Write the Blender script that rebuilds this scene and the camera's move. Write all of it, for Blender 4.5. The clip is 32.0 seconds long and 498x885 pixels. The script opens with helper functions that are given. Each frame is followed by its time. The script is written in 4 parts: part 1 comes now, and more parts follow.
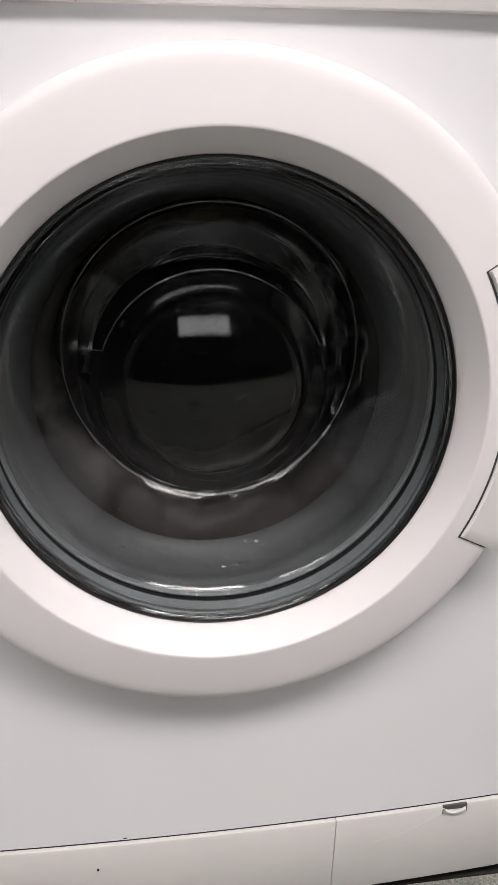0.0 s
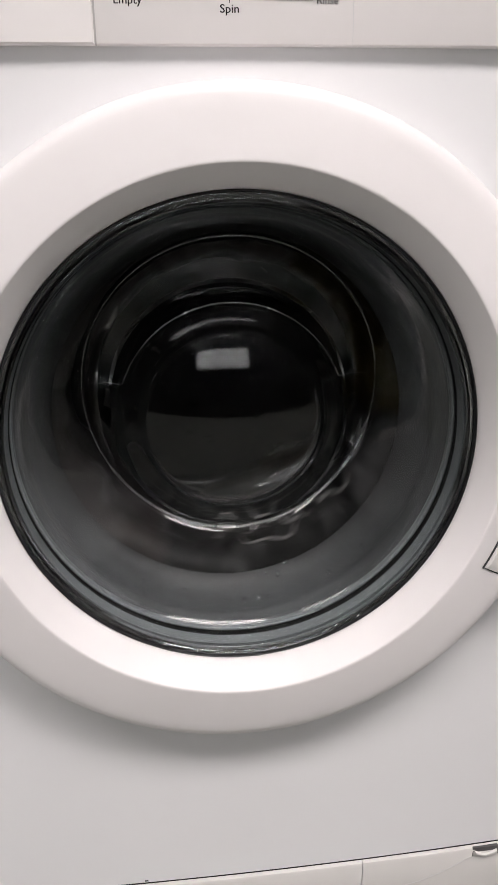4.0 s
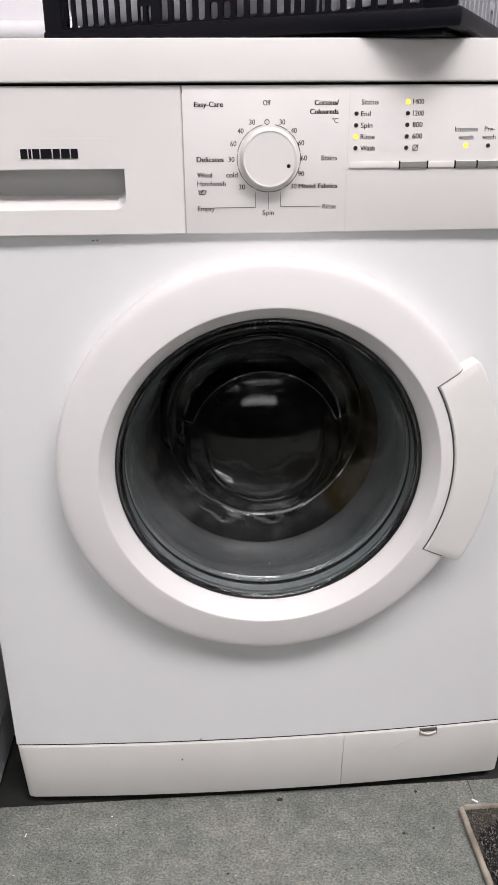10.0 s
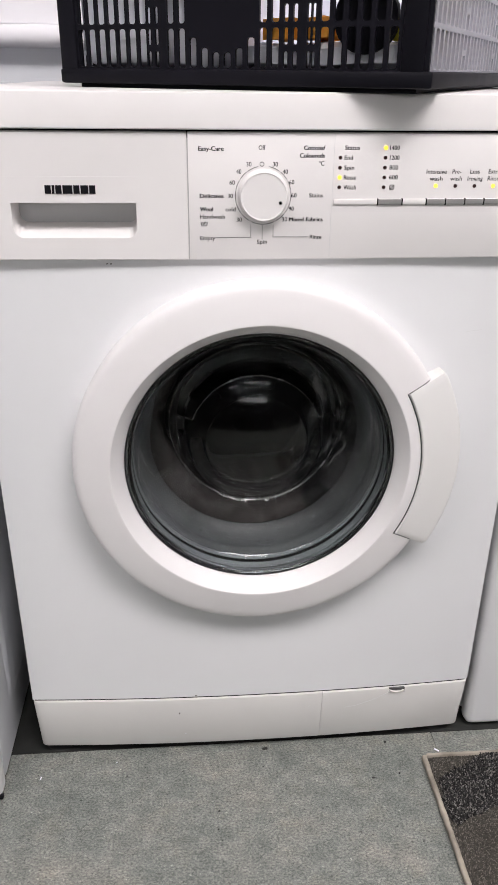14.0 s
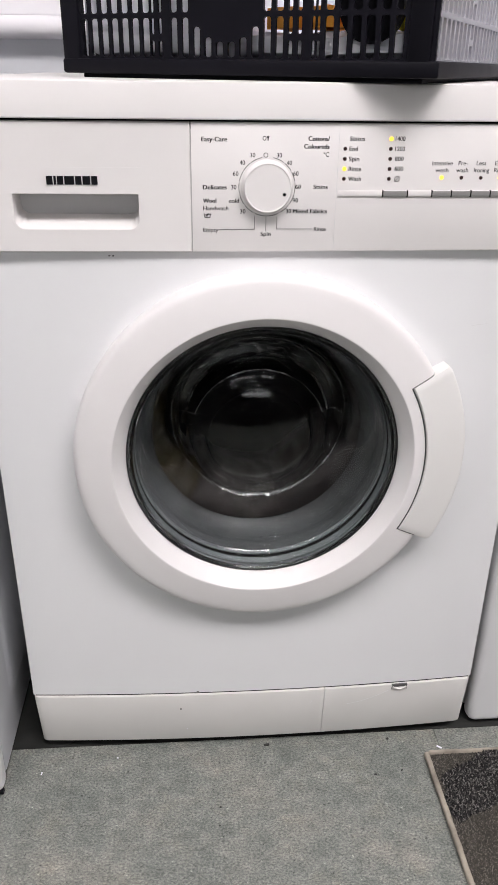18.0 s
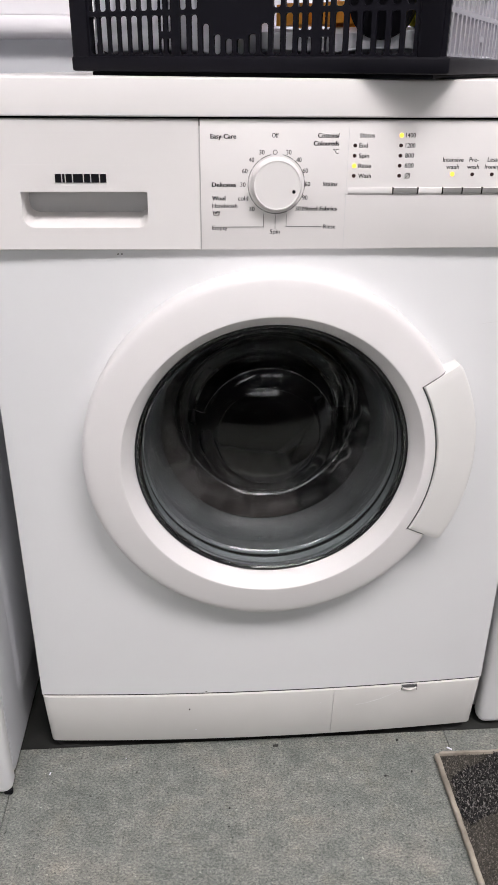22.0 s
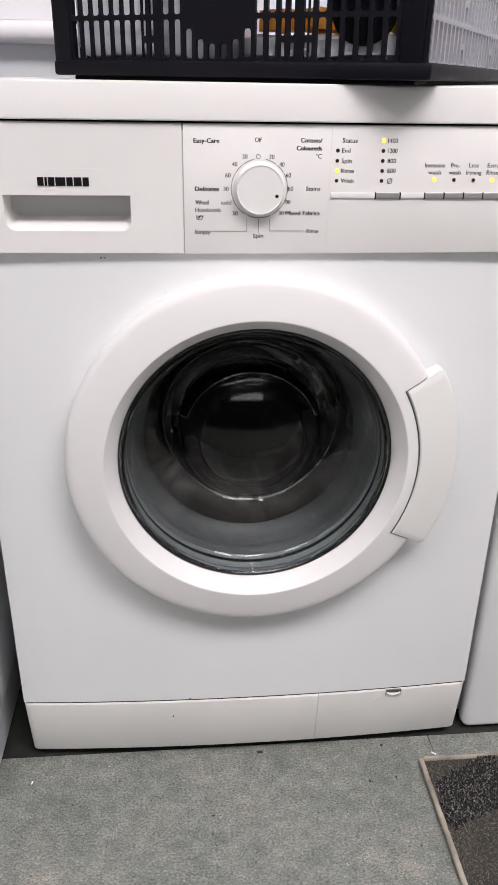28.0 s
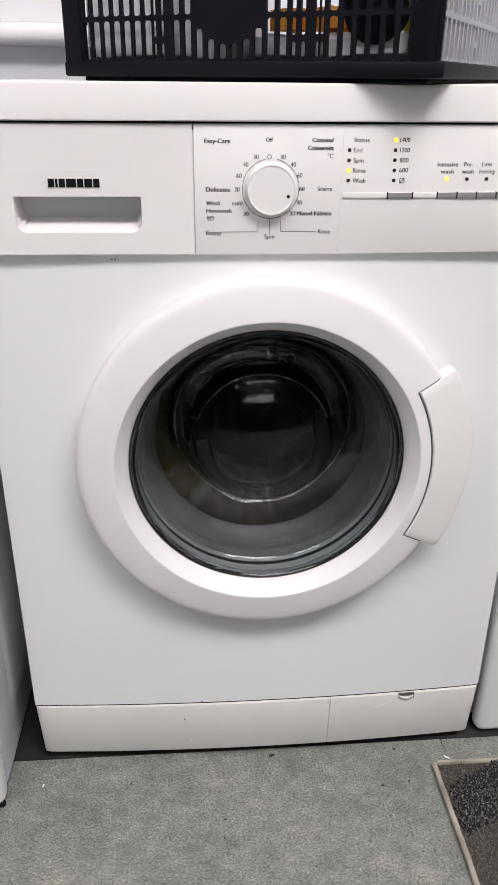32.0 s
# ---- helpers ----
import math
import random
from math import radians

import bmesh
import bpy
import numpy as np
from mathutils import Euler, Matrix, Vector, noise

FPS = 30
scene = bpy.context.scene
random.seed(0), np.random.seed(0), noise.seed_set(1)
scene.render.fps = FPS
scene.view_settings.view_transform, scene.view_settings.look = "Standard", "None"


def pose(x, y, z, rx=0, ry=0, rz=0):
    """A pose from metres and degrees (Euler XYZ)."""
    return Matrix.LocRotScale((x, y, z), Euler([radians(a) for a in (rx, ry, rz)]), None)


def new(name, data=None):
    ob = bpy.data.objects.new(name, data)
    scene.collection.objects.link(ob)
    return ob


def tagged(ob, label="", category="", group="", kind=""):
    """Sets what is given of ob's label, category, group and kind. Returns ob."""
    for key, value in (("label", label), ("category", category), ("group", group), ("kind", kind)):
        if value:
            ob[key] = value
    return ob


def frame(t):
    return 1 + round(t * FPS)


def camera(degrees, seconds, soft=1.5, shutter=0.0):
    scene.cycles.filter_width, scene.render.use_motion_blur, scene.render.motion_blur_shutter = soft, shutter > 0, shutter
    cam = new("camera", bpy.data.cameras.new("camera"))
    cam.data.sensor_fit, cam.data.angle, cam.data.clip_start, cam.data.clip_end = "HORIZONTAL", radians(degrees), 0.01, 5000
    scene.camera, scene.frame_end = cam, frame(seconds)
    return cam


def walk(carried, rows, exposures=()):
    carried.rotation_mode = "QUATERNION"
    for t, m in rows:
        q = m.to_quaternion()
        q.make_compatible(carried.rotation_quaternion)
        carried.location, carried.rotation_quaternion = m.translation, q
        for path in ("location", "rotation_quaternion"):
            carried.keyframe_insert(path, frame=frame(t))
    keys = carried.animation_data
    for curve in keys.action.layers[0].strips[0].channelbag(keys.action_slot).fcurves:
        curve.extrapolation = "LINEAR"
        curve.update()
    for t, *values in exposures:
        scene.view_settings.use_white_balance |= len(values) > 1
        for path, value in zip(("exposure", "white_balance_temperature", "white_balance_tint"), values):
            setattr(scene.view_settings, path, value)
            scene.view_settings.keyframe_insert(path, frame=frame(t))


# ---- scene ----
cam = camera(35.86, 32.0, soft=1.2, shutter=0.08)
PATH = [
    (0.0, -0.0468, -0.4834, 0.6147, -20.415, -0.159, -7.829),
    (0.5, -0.0475, -0.4829, 0.6135, -19.556, -0.280, -7.713),
    (1.0, -0.0482, -0.4825, 0.6122, -18.826, -0.244, -7.725),
    (1.5, -0.0489, -0.4820, 0.6110, -18.347, 0.053, -7.664),
    (2.0, -0.0485, -0.4823, 0.6116, -18.233, 0.116, -7.253),
    (2.5, -0.0481, -0.4826, 0.6122, -18.082, 0.345, -7.024),
    (3.0, -0.0476, -0.4829, 0.6128, -18.045, 0.618, -6.815),
    (3.5, -0.0477, -0.4831, 0.6126, -17.924, 0.814, -6.739),
    (5.5, -0.0477, -0.4838, 0.6117, -17.666, 0.839, -6.644),
    (6.0, -0.0477, -0.4840, 0.6115, -17.609, 0.669, -6.579),
    (6.5, -0.0487, -0.4837, 0.6113, -17.588, 0.718, -6.725),
    (7.0, -0.0496, -0.4834, 0.6111, -17.681, 0.835, -6.637),
    (7.5, -0.0506, -0.4831, 0.6109, -17.874, 1.211, -6.372),
    (8.0, -0.0480, -0.4953, 0.6295, -18.668, 1.801, -4.932),
    (8.5, -0.0600, -0.5803, 0.6817, -18.988, 1.972, -4.200),
    (9.0, -0.0597, -0.6855, 0.7592, -20.393, 1.688, -3.682),
    (9.5, -0.0636, -0.6992, 0.7665, -21.397, 1.099, -3.821),
    (10.0, -0.0656, -0.7195, 0.7859, -22.860, 0.372, -3.834),
    (10.5, -0.0804, -0.7750, 0.8399, -24.442, -0.326, -4.295),
    (11.0, -0.0794, -0.7912, 0.8663, -25.695, -0.647, -4.291),
    (11.5, -0.0781, -0.7932, 0.8644, -26.058, -0.724, -4.288),
    (12.0, -0.0768, -0.7948, 0.8634, -26.084, -0.625, -4.175),
    (12.5, -0.0768, -0.7949, 0.8638, -26.036, -0.533, -4.188),
    (13.0, -0.0781, -0.7977, 0.8626, -25.808, -0.527, -4.278),
    (13.5, -0.0777, -0.7968, 0.8651, -25.879, -0.476, -4.390),
    (14.0, -0.0781, -0.7980, 0.8632, -25.746, -0.579, -4.499),
    (14.5, -0.0766, -0.7959, 0.8626, -25.802, -0.620, -4.546),
    (16.5, -0.0776, -0.7953, 0.8584, -26.081, -0.960, -4.517),
    (17.0, -0.0773, -0.7937, 0.8587, -26.184, -0.901, -4.429),
    (17.5, -0.0763, -0.7934, 0.8588, -26.120, -0.806, -4.259),
    (18.0, -0.0778, -0.7927, 0.8584, -26.037, -0.677, -4.238),
    (18.5, -0.0767, -0.7931, 0.8571, -25.892, -0.587, -3.965),
    (19.0, -0.0777, -0.7922, 0.8576, -25.890, -0.541, -3.869),
    (19.5, -0.0774, -0.7924, 0.8568, -25.875, -0.570, -3.725),
    (20.0, -0.0780, -0.7931, 0.8554, -25.835, -0.578, -3.664),
    (20.5, -0.0784, -0.7916, 0.8567, -26.025, -0.515, -3.712),
    (21.0, -0.0779, -0.7922, 0.8552, -25.994, -0.499, -3.670),
    (21.5, -0.0772, -0.7914, 0.8539, -25.938, -0.413, -3.638),
    (22.0, -0.0790, -0.7900, 0.8544, -25.953, -0.407, -3.722),
    (22.5, -0.0787, -0.7912, 0.8554, -25.936, -0.426, -3.623),
    (23.0, -0.0787, -0.7914, 0.8553, -25.908, -0.491, -3.563),
    (23.5, -0.0775, -0.7916, 0.8535, -25.843, -0.625, -3.480),
    (24.0, -0.0800, -0.7918, 0.8529, -25.827, -0.691, -3.854),
    (24.5, -0.0778, -0.7915, 0.8544, -25.857, -0.669, -4.062),
    (25.0, -0.0795, -0.7909, 0.8539, -25.737, -0.725, -4.558),
    (25.5, -0.0791, -0.7931, 0.8528, -25.444, -0.694, -4.911),
    (27.5, -0.0784, -0.7896, 0.8528, -25.438, -0.827, -4.976),
    (28.0, -0.0784, -0.7899, 0.8510, -25.404, -0.839, -4.827),
    (28.5, -0.0795, -0.7889, 0.8511, -25.422, -0.826, -4.756),
    (29.0, -0.0792, -0.7898, 0.8512, -25.311, -0.673, -4.724),
    (29.5, -0.0797, -0.7876, 0.8516, -25.314, -0.583, -4.691),
    (30.0, -0.0784, -0.7874, 0.8509, -25.204, -0.548, -4.503),
    (30.5, -0.0779, -0.7885, 0.8508, -25.142, -0.521, -4.368),
    (31.0, -0.0795, -0.7876, 0.8508, -25.207, -0.526, -4.367),
    (31.5, -0.0792, -0.7866, 0.8495, -25.201, -0.449, -4.243),
    (32.0, -0.0798, -0.7853, 0.8494, -25.309, -0.431, -4.218),
]
walk(cam, [(t, pose(x, y, z, 90 + pitch, roll, yaw)) for t, x, y, z, pitch, roll, yaw in PATH],
     exposures=[(0.0, 0.0, 6750, 13.5), (8.2, 0.0, 6750, 13.5), (9.0, 0.0, 6560, 12.4), (32.0, 0.0, 6560, 12.4)])

# ---- world and light ----
world = bpy.data.worlds.new("world")
scene.world = world
world.use_nodes = True
world.node_tree.nodes["Background"].inputs[0].default_value = (0.9, 0.95, 1.0, 1)
world.node_tree.nodes["Background"].inputs[1].default_value = 0.15


def area_lamp(x, y, z, sx, sy, watts, colour=(1.0, 0.955, 0.965)):
    d = bpy.data.lights.new("ceiling_lamp", "AREA")
    d.shape, d.size, d.size_y, d.energy, d.color = "RECTANGLE", sx, sy, watts, colour
    ob = new("ceiling_lamp", d)
    ob.matrix_world = pose(x, y, z)
    return ob


# the first lamp casts the shadows, the second is an added unseen fill
LAMPS = [(0.85, -1.72, 2.0, 0.9, 82.5), (-1.5, -1.72, 1.2, 0.6, 20)]
CEIL = 3.3
for lx, ly, lsx, lsy, lw in LAMPS:
    area_lamp(lx, ly, CEIL - 0.03, lsx, lsy, lw)


# ---- materials ----
def mat_base(name):
    m = bpy.data.materials.new(name)
    m.use_nodes = True
    nt = m.node_tree
    return m, nt, nt.nodes["Principled BSDF"]


def tex_coord(nt):
    return nt.nodes.new("ShaderNodeTexCoord").outputs["Object"]


def noise_tex(nt, scale, detail=6, rough=0.6, vec=None):
    n = nt.nodes.new("ShaderNodeTexNoise")
    n.inputs["Scale"].default_value, n.inputs["Detail"].default_value, n.inputs["Roughness"].default_value = scale, detail, rough
    nt.links.new(vec if vec else tex_coord(nt), n.inputs["Vector"])
    return n.outputs["Fac"]


def ramp(nt, fac, stops):
    r = nt.nodes.new("ShaderNodeValToRGB")
    e = r.color_ramp.elements
    e[0].position, e[0].color = stops[0][0], (*stops[0][1], 1)
    e[1].position, e[1].color = stops[-1][0], (*stops[-1][1], 1)
    for p, c in stops[1:-1]:
        x = e.new(p)
        x.color = (*c, 1)
    nt.links.new(fac, r.inputs[0])
    return r.outputs[0]


def mixc(nt, fac, a, b, mode="MIX"):
    m = nt.nodes.new("ShaderNodeMix")
    m.data_type, m.blend_type = "RGBA", mode
    for s, v in ((m.inputs[0], fac), (m.inputs[6], a), (m.inputs[7], b)):
        if isinstance(v, (int, float)):
            s.default_value = v
        elif isinstance(v, tuple):
            s.default_value = (*v, 1)
        else:
            nt.links.new(v, s)
    return m.outputs[2]


def bump(nt, bsdf, height, strength, dist):
    b = nt.nodes.new("ShaderNodeBump")
    b.inputs["Strength"].default_value, b.inputs["Distance"].default_value = strength, dist
    nt.links.new(height, b.inputs["Height"])
    nt.links.new(b.outputs[0], bsdf.inputs["Normal"])


def paint(name, colour, rough=0.35, coat=0.0, vary=0.04, fine=90.0, relief=0.05, gloss=0.5):
    """A plain coated or moulded surface with faint stains and orange peel."""
    m, nt, b = mat_base(name)
    n = noise_tex(nt, 5.0, 8)
    lo = tuple(c * (1 - vary) for c in colour)
    hi = tuple(min(1, c * (1 + vary * 0.5)) for c in colour)
    nt.links.new(ramp(nt, n, [(0.3, lo), (0.7, hi)]), b.inputs["Base Color"])
    r = noise_tex(nt, 23.0, 4)
    rr = ramp(nt, r, [(0.3, (rough * 0.95,) * 3), (0.7, (min(1, rough * 1.06),) * 3)])
    nt.links.new(rr, b.inputs["Roughness"])
    b.inputs["Coat Weight"].default_value = coat
    b.inputs["Specular IOR Level"].default_value = gloss
    b.inputs["Coat Roughness"].default_value = 0.12
    bump(nt, b, noise_tex(nt, fine * 8, 2), relief, 0.0004)
    return m


WHITE = paint("white_enamel", (0.77, 0.775, 0.785), 0.48, 0.0, vary=0.015, gloss=0.35)
PANEL = paint("white_panel_plastic", (0.78, 0.758, 0.750), 0.45, gloss=0.4)
DOORW = paint("white_door_plastic", (0.77, 0.75, 0.75), 0.42, 0.05, gloss=0.4)
HANDLE = paint("handle_plastic", (0.76, 0.75, 0.735), 0.42)
PLINTH = paint("plinth_plastic", (0.64, 0.63, 0.61), 0.5, vary=0.06)
RECESS = paint("recess_plastic", (0.70, 0.70, 0.70), 0.5)
# panel plastic darkened to paint the shade inside the grip recess
BACKSHADE = paint("recess_back_shade", (0.56, 0.56, 0.565), 0.55)
GREYBTN = paint("grey_button", (0.24, 0.235, 0.23), 0.4)
JOINT = paint("grey_joint", (0.45, 0.44, 0.43), 0.6)
DARK = paint("dark_gap", (0.006, 0.006, 0.006), 0.8, gloss=0.1)
INK = paint("black_print", (0.008, 0.008, 0.01), 0.7, gloss=0.1)
INKGREY = paint("grey_print", (0.09, 0.09, 0.09), 0.6, gloss=0.2)

SEAT = paint("pale_grey_rubber", (0.10, 0.108, 0.112), 0.4)
SEATDARK = paint("dark_grey_rubber", (0.040, 0.044, 0.046), 0.4)
BLACKTRIM = paint("black_trim", (0.010, 0.010, 0.011), 0.4, gloss=0.3)
CRATE = paint("black_crate_plastic", (0.0065, 0.0062, 0.0098), 0.5, vary=0.3, relief=0.25, gloss=0.12)
# black crate plastic with its glossy reflection painted in as grey
CRATESHEEN = paint("crate_plastic_sheen", (0.30, 0.30, 0.335), 0.5)
SOUTHDARK = paint("unseen_dark_wall", (0.03, 0.03, 0.032), 0.7, relief=0.2)
FILLWALL = paint("unseen_fill_wall", (0.40, 0.40, 0.41), 0.7, relief=0.2)
WALLPAINT = paint("white_wall_paint", (0.84, 0.825, 0.85), 0.7, relief=0.2)
GREYWALL = paint("grey_wall_paint", (0.68, 0.69, 0.72), 0.6, relief=0.2)
FOOT = paint("foot_plastic", (0.025, 0.025, 0.025), 0.6)
# grimy floor tone with the shade beneath the machines painted in
SHADEDFLOOR = paint("dark_floor_shade", (0.030, 0.031, 0.029), 0.8, vary=0.6, relief=0.6, gloss=0.2)
GRIT = paint("dark_grit", (0.03, 0.03, 0.028), 0.8)
# white side sheet greyed, the shade between the machines is in its colour
SIDESHADE = paint("shaded_side_sheet", (0.62, 0.63, 0.66), 0.4)


def emissive(name, colour, strength):
    m, nt, b = mat_base(name)
    b.inputs["Base Color"].default_value = (*colour, 1)
    b.inputs["Emission Color"].default_value = (*colour, 1)
    b.inputs["Emission Strength"].default_value = strength
    return m


LED_ON = emissive("lit_yellow_led", (1.0, 0.62, 0.06), 1.5)
LED_OFF = paint("dark_led", (0.05, 0.03, 0.03), 0.25)
WINDOWLIGHT = emissive("daylit_pane", (0.95, 0.98, 1.0), 2.6)
TUBE = emissive("lit_diffuser", (1.0, 0.98, 0.96), 8.0)


def glass_mat(name, ior, lo=0.0, hi=0.06):
    m, nt, b = mat_base(name)
    b.inputs["Base Color"].default_value = (0.93, 0.96, 0.96, 1)
    b.inputs["Transmission Weight"].default_value = 1.0
    b.inputs["IOR"].default_value = ior
    nt.links.new(ramp(nt, noise_tex(nt, 30, 5), [(0.45, (lo,) * 3), (0.8, (hi,) * 3)]), b.inputs["Roughness"])
    return m


GLASS = glass_mat("door_glass", 1.34, 0.03, 0.08)
RIDGEGLASS = glass_mat("moulded_glass_ridge", 1.45, 0.15, 0.4)
DROPGLASS = glass_mat("water", 1.33)


def rubber_mat():
    """Grey seal rubber, with shade painted in as darkening towards its inner lip."""
    m, nt, b = mat_base("grey_rubber")
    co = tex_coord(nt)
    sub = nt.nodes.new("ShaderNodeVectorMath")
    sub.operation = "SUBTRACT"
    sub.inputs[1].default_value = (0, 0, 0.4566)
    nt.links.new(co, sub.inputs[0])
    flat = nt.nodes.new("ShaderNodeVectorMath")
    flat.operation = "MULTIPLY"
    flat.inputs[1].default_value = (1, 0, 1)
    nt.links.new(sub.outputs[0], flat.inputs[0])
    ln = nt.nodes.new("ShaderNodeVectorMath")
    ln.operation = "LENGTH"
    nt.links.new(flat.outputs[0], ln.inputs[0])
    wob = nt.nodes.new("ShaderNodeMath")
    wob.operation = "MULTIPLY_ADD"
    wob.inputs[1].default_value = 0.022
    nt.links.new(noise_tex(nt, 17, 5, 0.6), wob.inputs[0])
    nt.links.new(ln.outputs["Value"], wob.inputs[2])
    # radial darkening that stands for the dim inner part of the seal
    lip_shade = nt.nodes.new("ShaderNodeMapRange")
    lip_shade.inputs["From Min"].default_value, lip_shade.inputs["From Max"].default_value = 0.1440, 0.1790
    lip_shade.inputs["To Min"].default_value, lip_shade.inputs["To Max"].default_value = 0.16, 1.20
    nt.links.new(wob.outputs[0], lip_shade.inputs["Value"])
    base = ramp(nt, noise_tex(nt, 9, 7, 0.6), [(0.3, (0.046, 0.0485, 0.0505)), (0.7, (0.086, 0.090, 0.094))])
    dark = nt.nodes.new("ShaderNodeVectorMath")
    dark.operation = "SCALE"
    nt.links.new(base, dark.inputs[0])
    nt.links.new(lip_shade.outputs[0], dark.inputs["Scale"])
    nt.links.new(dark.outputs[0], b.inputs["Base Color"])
    b.inputs["Roughness"].default_value = 0.5
    b.inputs["Specular IOR Level"].default_value = 0.4
    bump(nt, b, noise_tex(nt, 35, 4), 0.35, 0.004)
    return m


RUBBER = rubber_mat()


def steel_mat():
    m, nt, b = mat_base("drum_steel")
    b.inputs["Base Color"].default_value = (0.008, 0.008, 0.009, 1)
    b.inputs["Metallic"].default_value = 1.0
    nt.links.new(ramp(nt, noise_tex(nt, 60, 4), [(0.3, (0.25,) * 3), (0.7, (0.5,) * 3)]), b.inputs["Roughness"])
    return m


STEEL = steel_mat()


def cloth(name, colour, rough=0.55, gloss=0.25, weave=0.4):
    m, nt, b = mat_base(name)
    n = noise_tex(nt, 14, 8)
    nt.links.new(ramp(nt, n, [(0.3, tuple(c * 0.5 for c in colour)), (0.7, tuple(c * 1.5 for c in colour))]), b.inputs["Base Color"])
    b.inputs["Roughness"].default_value = rough
    b.inputs["Specular IOR Level"].default_value = gloss
    bump(nt, b, noise_tex(nt, 220, 3), weave, 0.002)
    return m


CLOTH_DARK = cloth("wet_black_cloth", (0.006, 0.0057, 0.0057), 0.5, 0.2, 0.08)
CLOTH_BROWN = cloth("wet_grey_brown_cloth", (0.023, 0.0190, 0.0178), 0.6)
CLOTH_YELLOW = cloth("wet_mustard_cloth", (0.0125, 0.0080, 0.0006), 0.6, 0.08)
CLOTH_SHINE = cloth("wet_shiny_cloth", (0.014, 0.014, 0.0145), 0.16, 1.0, 0.03)


def floor_mat(name="grey_concrete_look_vinyl", k=0.86):
    m, nt, b = mat_base(name)
    co = tex_coord(nt)
    mp = nt.nodes.new("ShaderNodeMapping")
    mp.inputs["Scale"].default_value = (0.75, 1.0, 1.0)
    nt.links.new(co, mp.inputs["Vector"])
    v = mp.outputs[0]
    big = ramp(nt, noise_tex(nt, 7.0, 9, 0.68, v), [(0.36, (0.198 * k, 0.214 * k, 0.200 * k)), (0.5, (0.250 * k, 0.262 * k, 0.245 * k)), (0.64, (0.305 * k, 0.298 * k, 0.272 * k))])
    mid = noise_tex(nt, 55, 5, 0.7, v)
    fine = noise_tex(nt, 400, 4, 0.85, v)
    c = mixc(nt, 0.55, big, ramp(nt, mid, [(0.34, (0.68,) * 3), (0.66, (1.3,) * 3)]), "MULTIPLY")
    c = mixc(nt, 0.75, c, ramp(nt, fine, [(0.37, (0.34, 0.35, 0.34)), (0.5, (1.0, 1.0, 1.0)), (0.64, (1.85, 1.8, 1.7))]), "MULTIPLY")
    flecks = ramp(nt, noise_tex(nt, 170, 2, 0.5), [(0.685, (1.0,) * 3), (0.73, (1.9, 1.9, 1.85))])
    c = mixc(nt, 0.8, c, flecks, "MULTIPLY")
    blot = ramp(nt, noise_tex(nt, 19.0, 7, 0.72), [(0.36, (0.86, 0.89, 0.88)), (0.52, (1.0, 1.0, 0.99)), (0.68, (1.18, 1.12, 1.04))])
    c = mixc(nt, 0.8, c, blot, "MULTIPLY")
    pits = ramp(nt, noise_tex(nt, 210, 2, 0.5), [(0.66, (1.0,) * 3), (0.73, (0.30,) * 3)])
    c = mixc(nt, 0.8, c, pits, "MULTIPLY")
    piece = nt.nodes.new("ShaderNodeObjectInfo").outputs["Random"]
    c = mixc(nt, 1.0, c, ramp(nt, piece, [(0.0, (0.88,) * 3), (1.0, (0.97,) * 3)]), "MULTIPLY")
    nt.links.new(c, b.inputs["Base Color"])
    b.inputs["Roughness"].default_value = 0.62
    b.inputs["Specular IOR Level"].default_value = 0.3
    bump(nt, b, fine, 0.14, 0.0005)
    return m


FLOOR = floor_mat()


def pile_mat(name, lo, hi):
    m, nt, b = mat_base(name)
    g = nt.nodes.new("ShaderNodeNewGeometry")
    c = ramp(nt, g.outputs["Random Per Island"], [(0.0, lo), (0.66, tuple(0.92 * a + 0.08 * b for a, b in zip(lo, hi))), (0.78, tuple(0.6 * a + 0.4 * b for a, b in zip(lo, hi))), (1.0, hi)])
    nt.links.new(mixc(nt, 0.5, c, ramp(nt, noise_tex(nt, 400, 3), [(0.3, (0.5,) * 3), (0.7, (1.4,) * 3)]), "MULTIPLY"), b.inputs["Base Color"])
    b.inputs["Roughness"].default_value = 0.9
    return m


MATBASE = cloth("brown_carpet", (0.085, 0.077, 0.065), 0.95)
MATBLACK = pile_mat("black_pile", (0.003, 0.003, 0.004), (0.26, 0.245, 0.23))
MATEDGE = cloth("beige_mat_edge", (0.34, 0.305, 0.255), 0.9)
ORANGE = paint("orange_plastic", (0.95, 0.42, 0.05), 0.4)
YELLOWP = paint("yellow_plastic", (0.85, 0.72, 0.05), 0.4)
WHITELINEN = paint("white_linen", (0.86, 0.87, 0.94), 0.9, vary=0.12, relief=0.4, gloss=0.2)


# ---- mesh helpers ----
def part(name, bm, material, parent=None, label="", smooth=True, sharp=40):
    me = bpy.data.meshes.new(name)
    bm.to_mesh(me)
    bm.free()
    for q in me.polygons:
        q.use_smooth = smooth
    ob = new(name, me)
    for m in material if isinstance(material, (list, tuple)) else [material]:
        me.materials.append(m)
    if smooth:
        me.set_sharp_from_angle(angle=radians(sharp))
    if parent:
        ob.parent = parent
    if label:
        tagged(ob, label)
    return ob


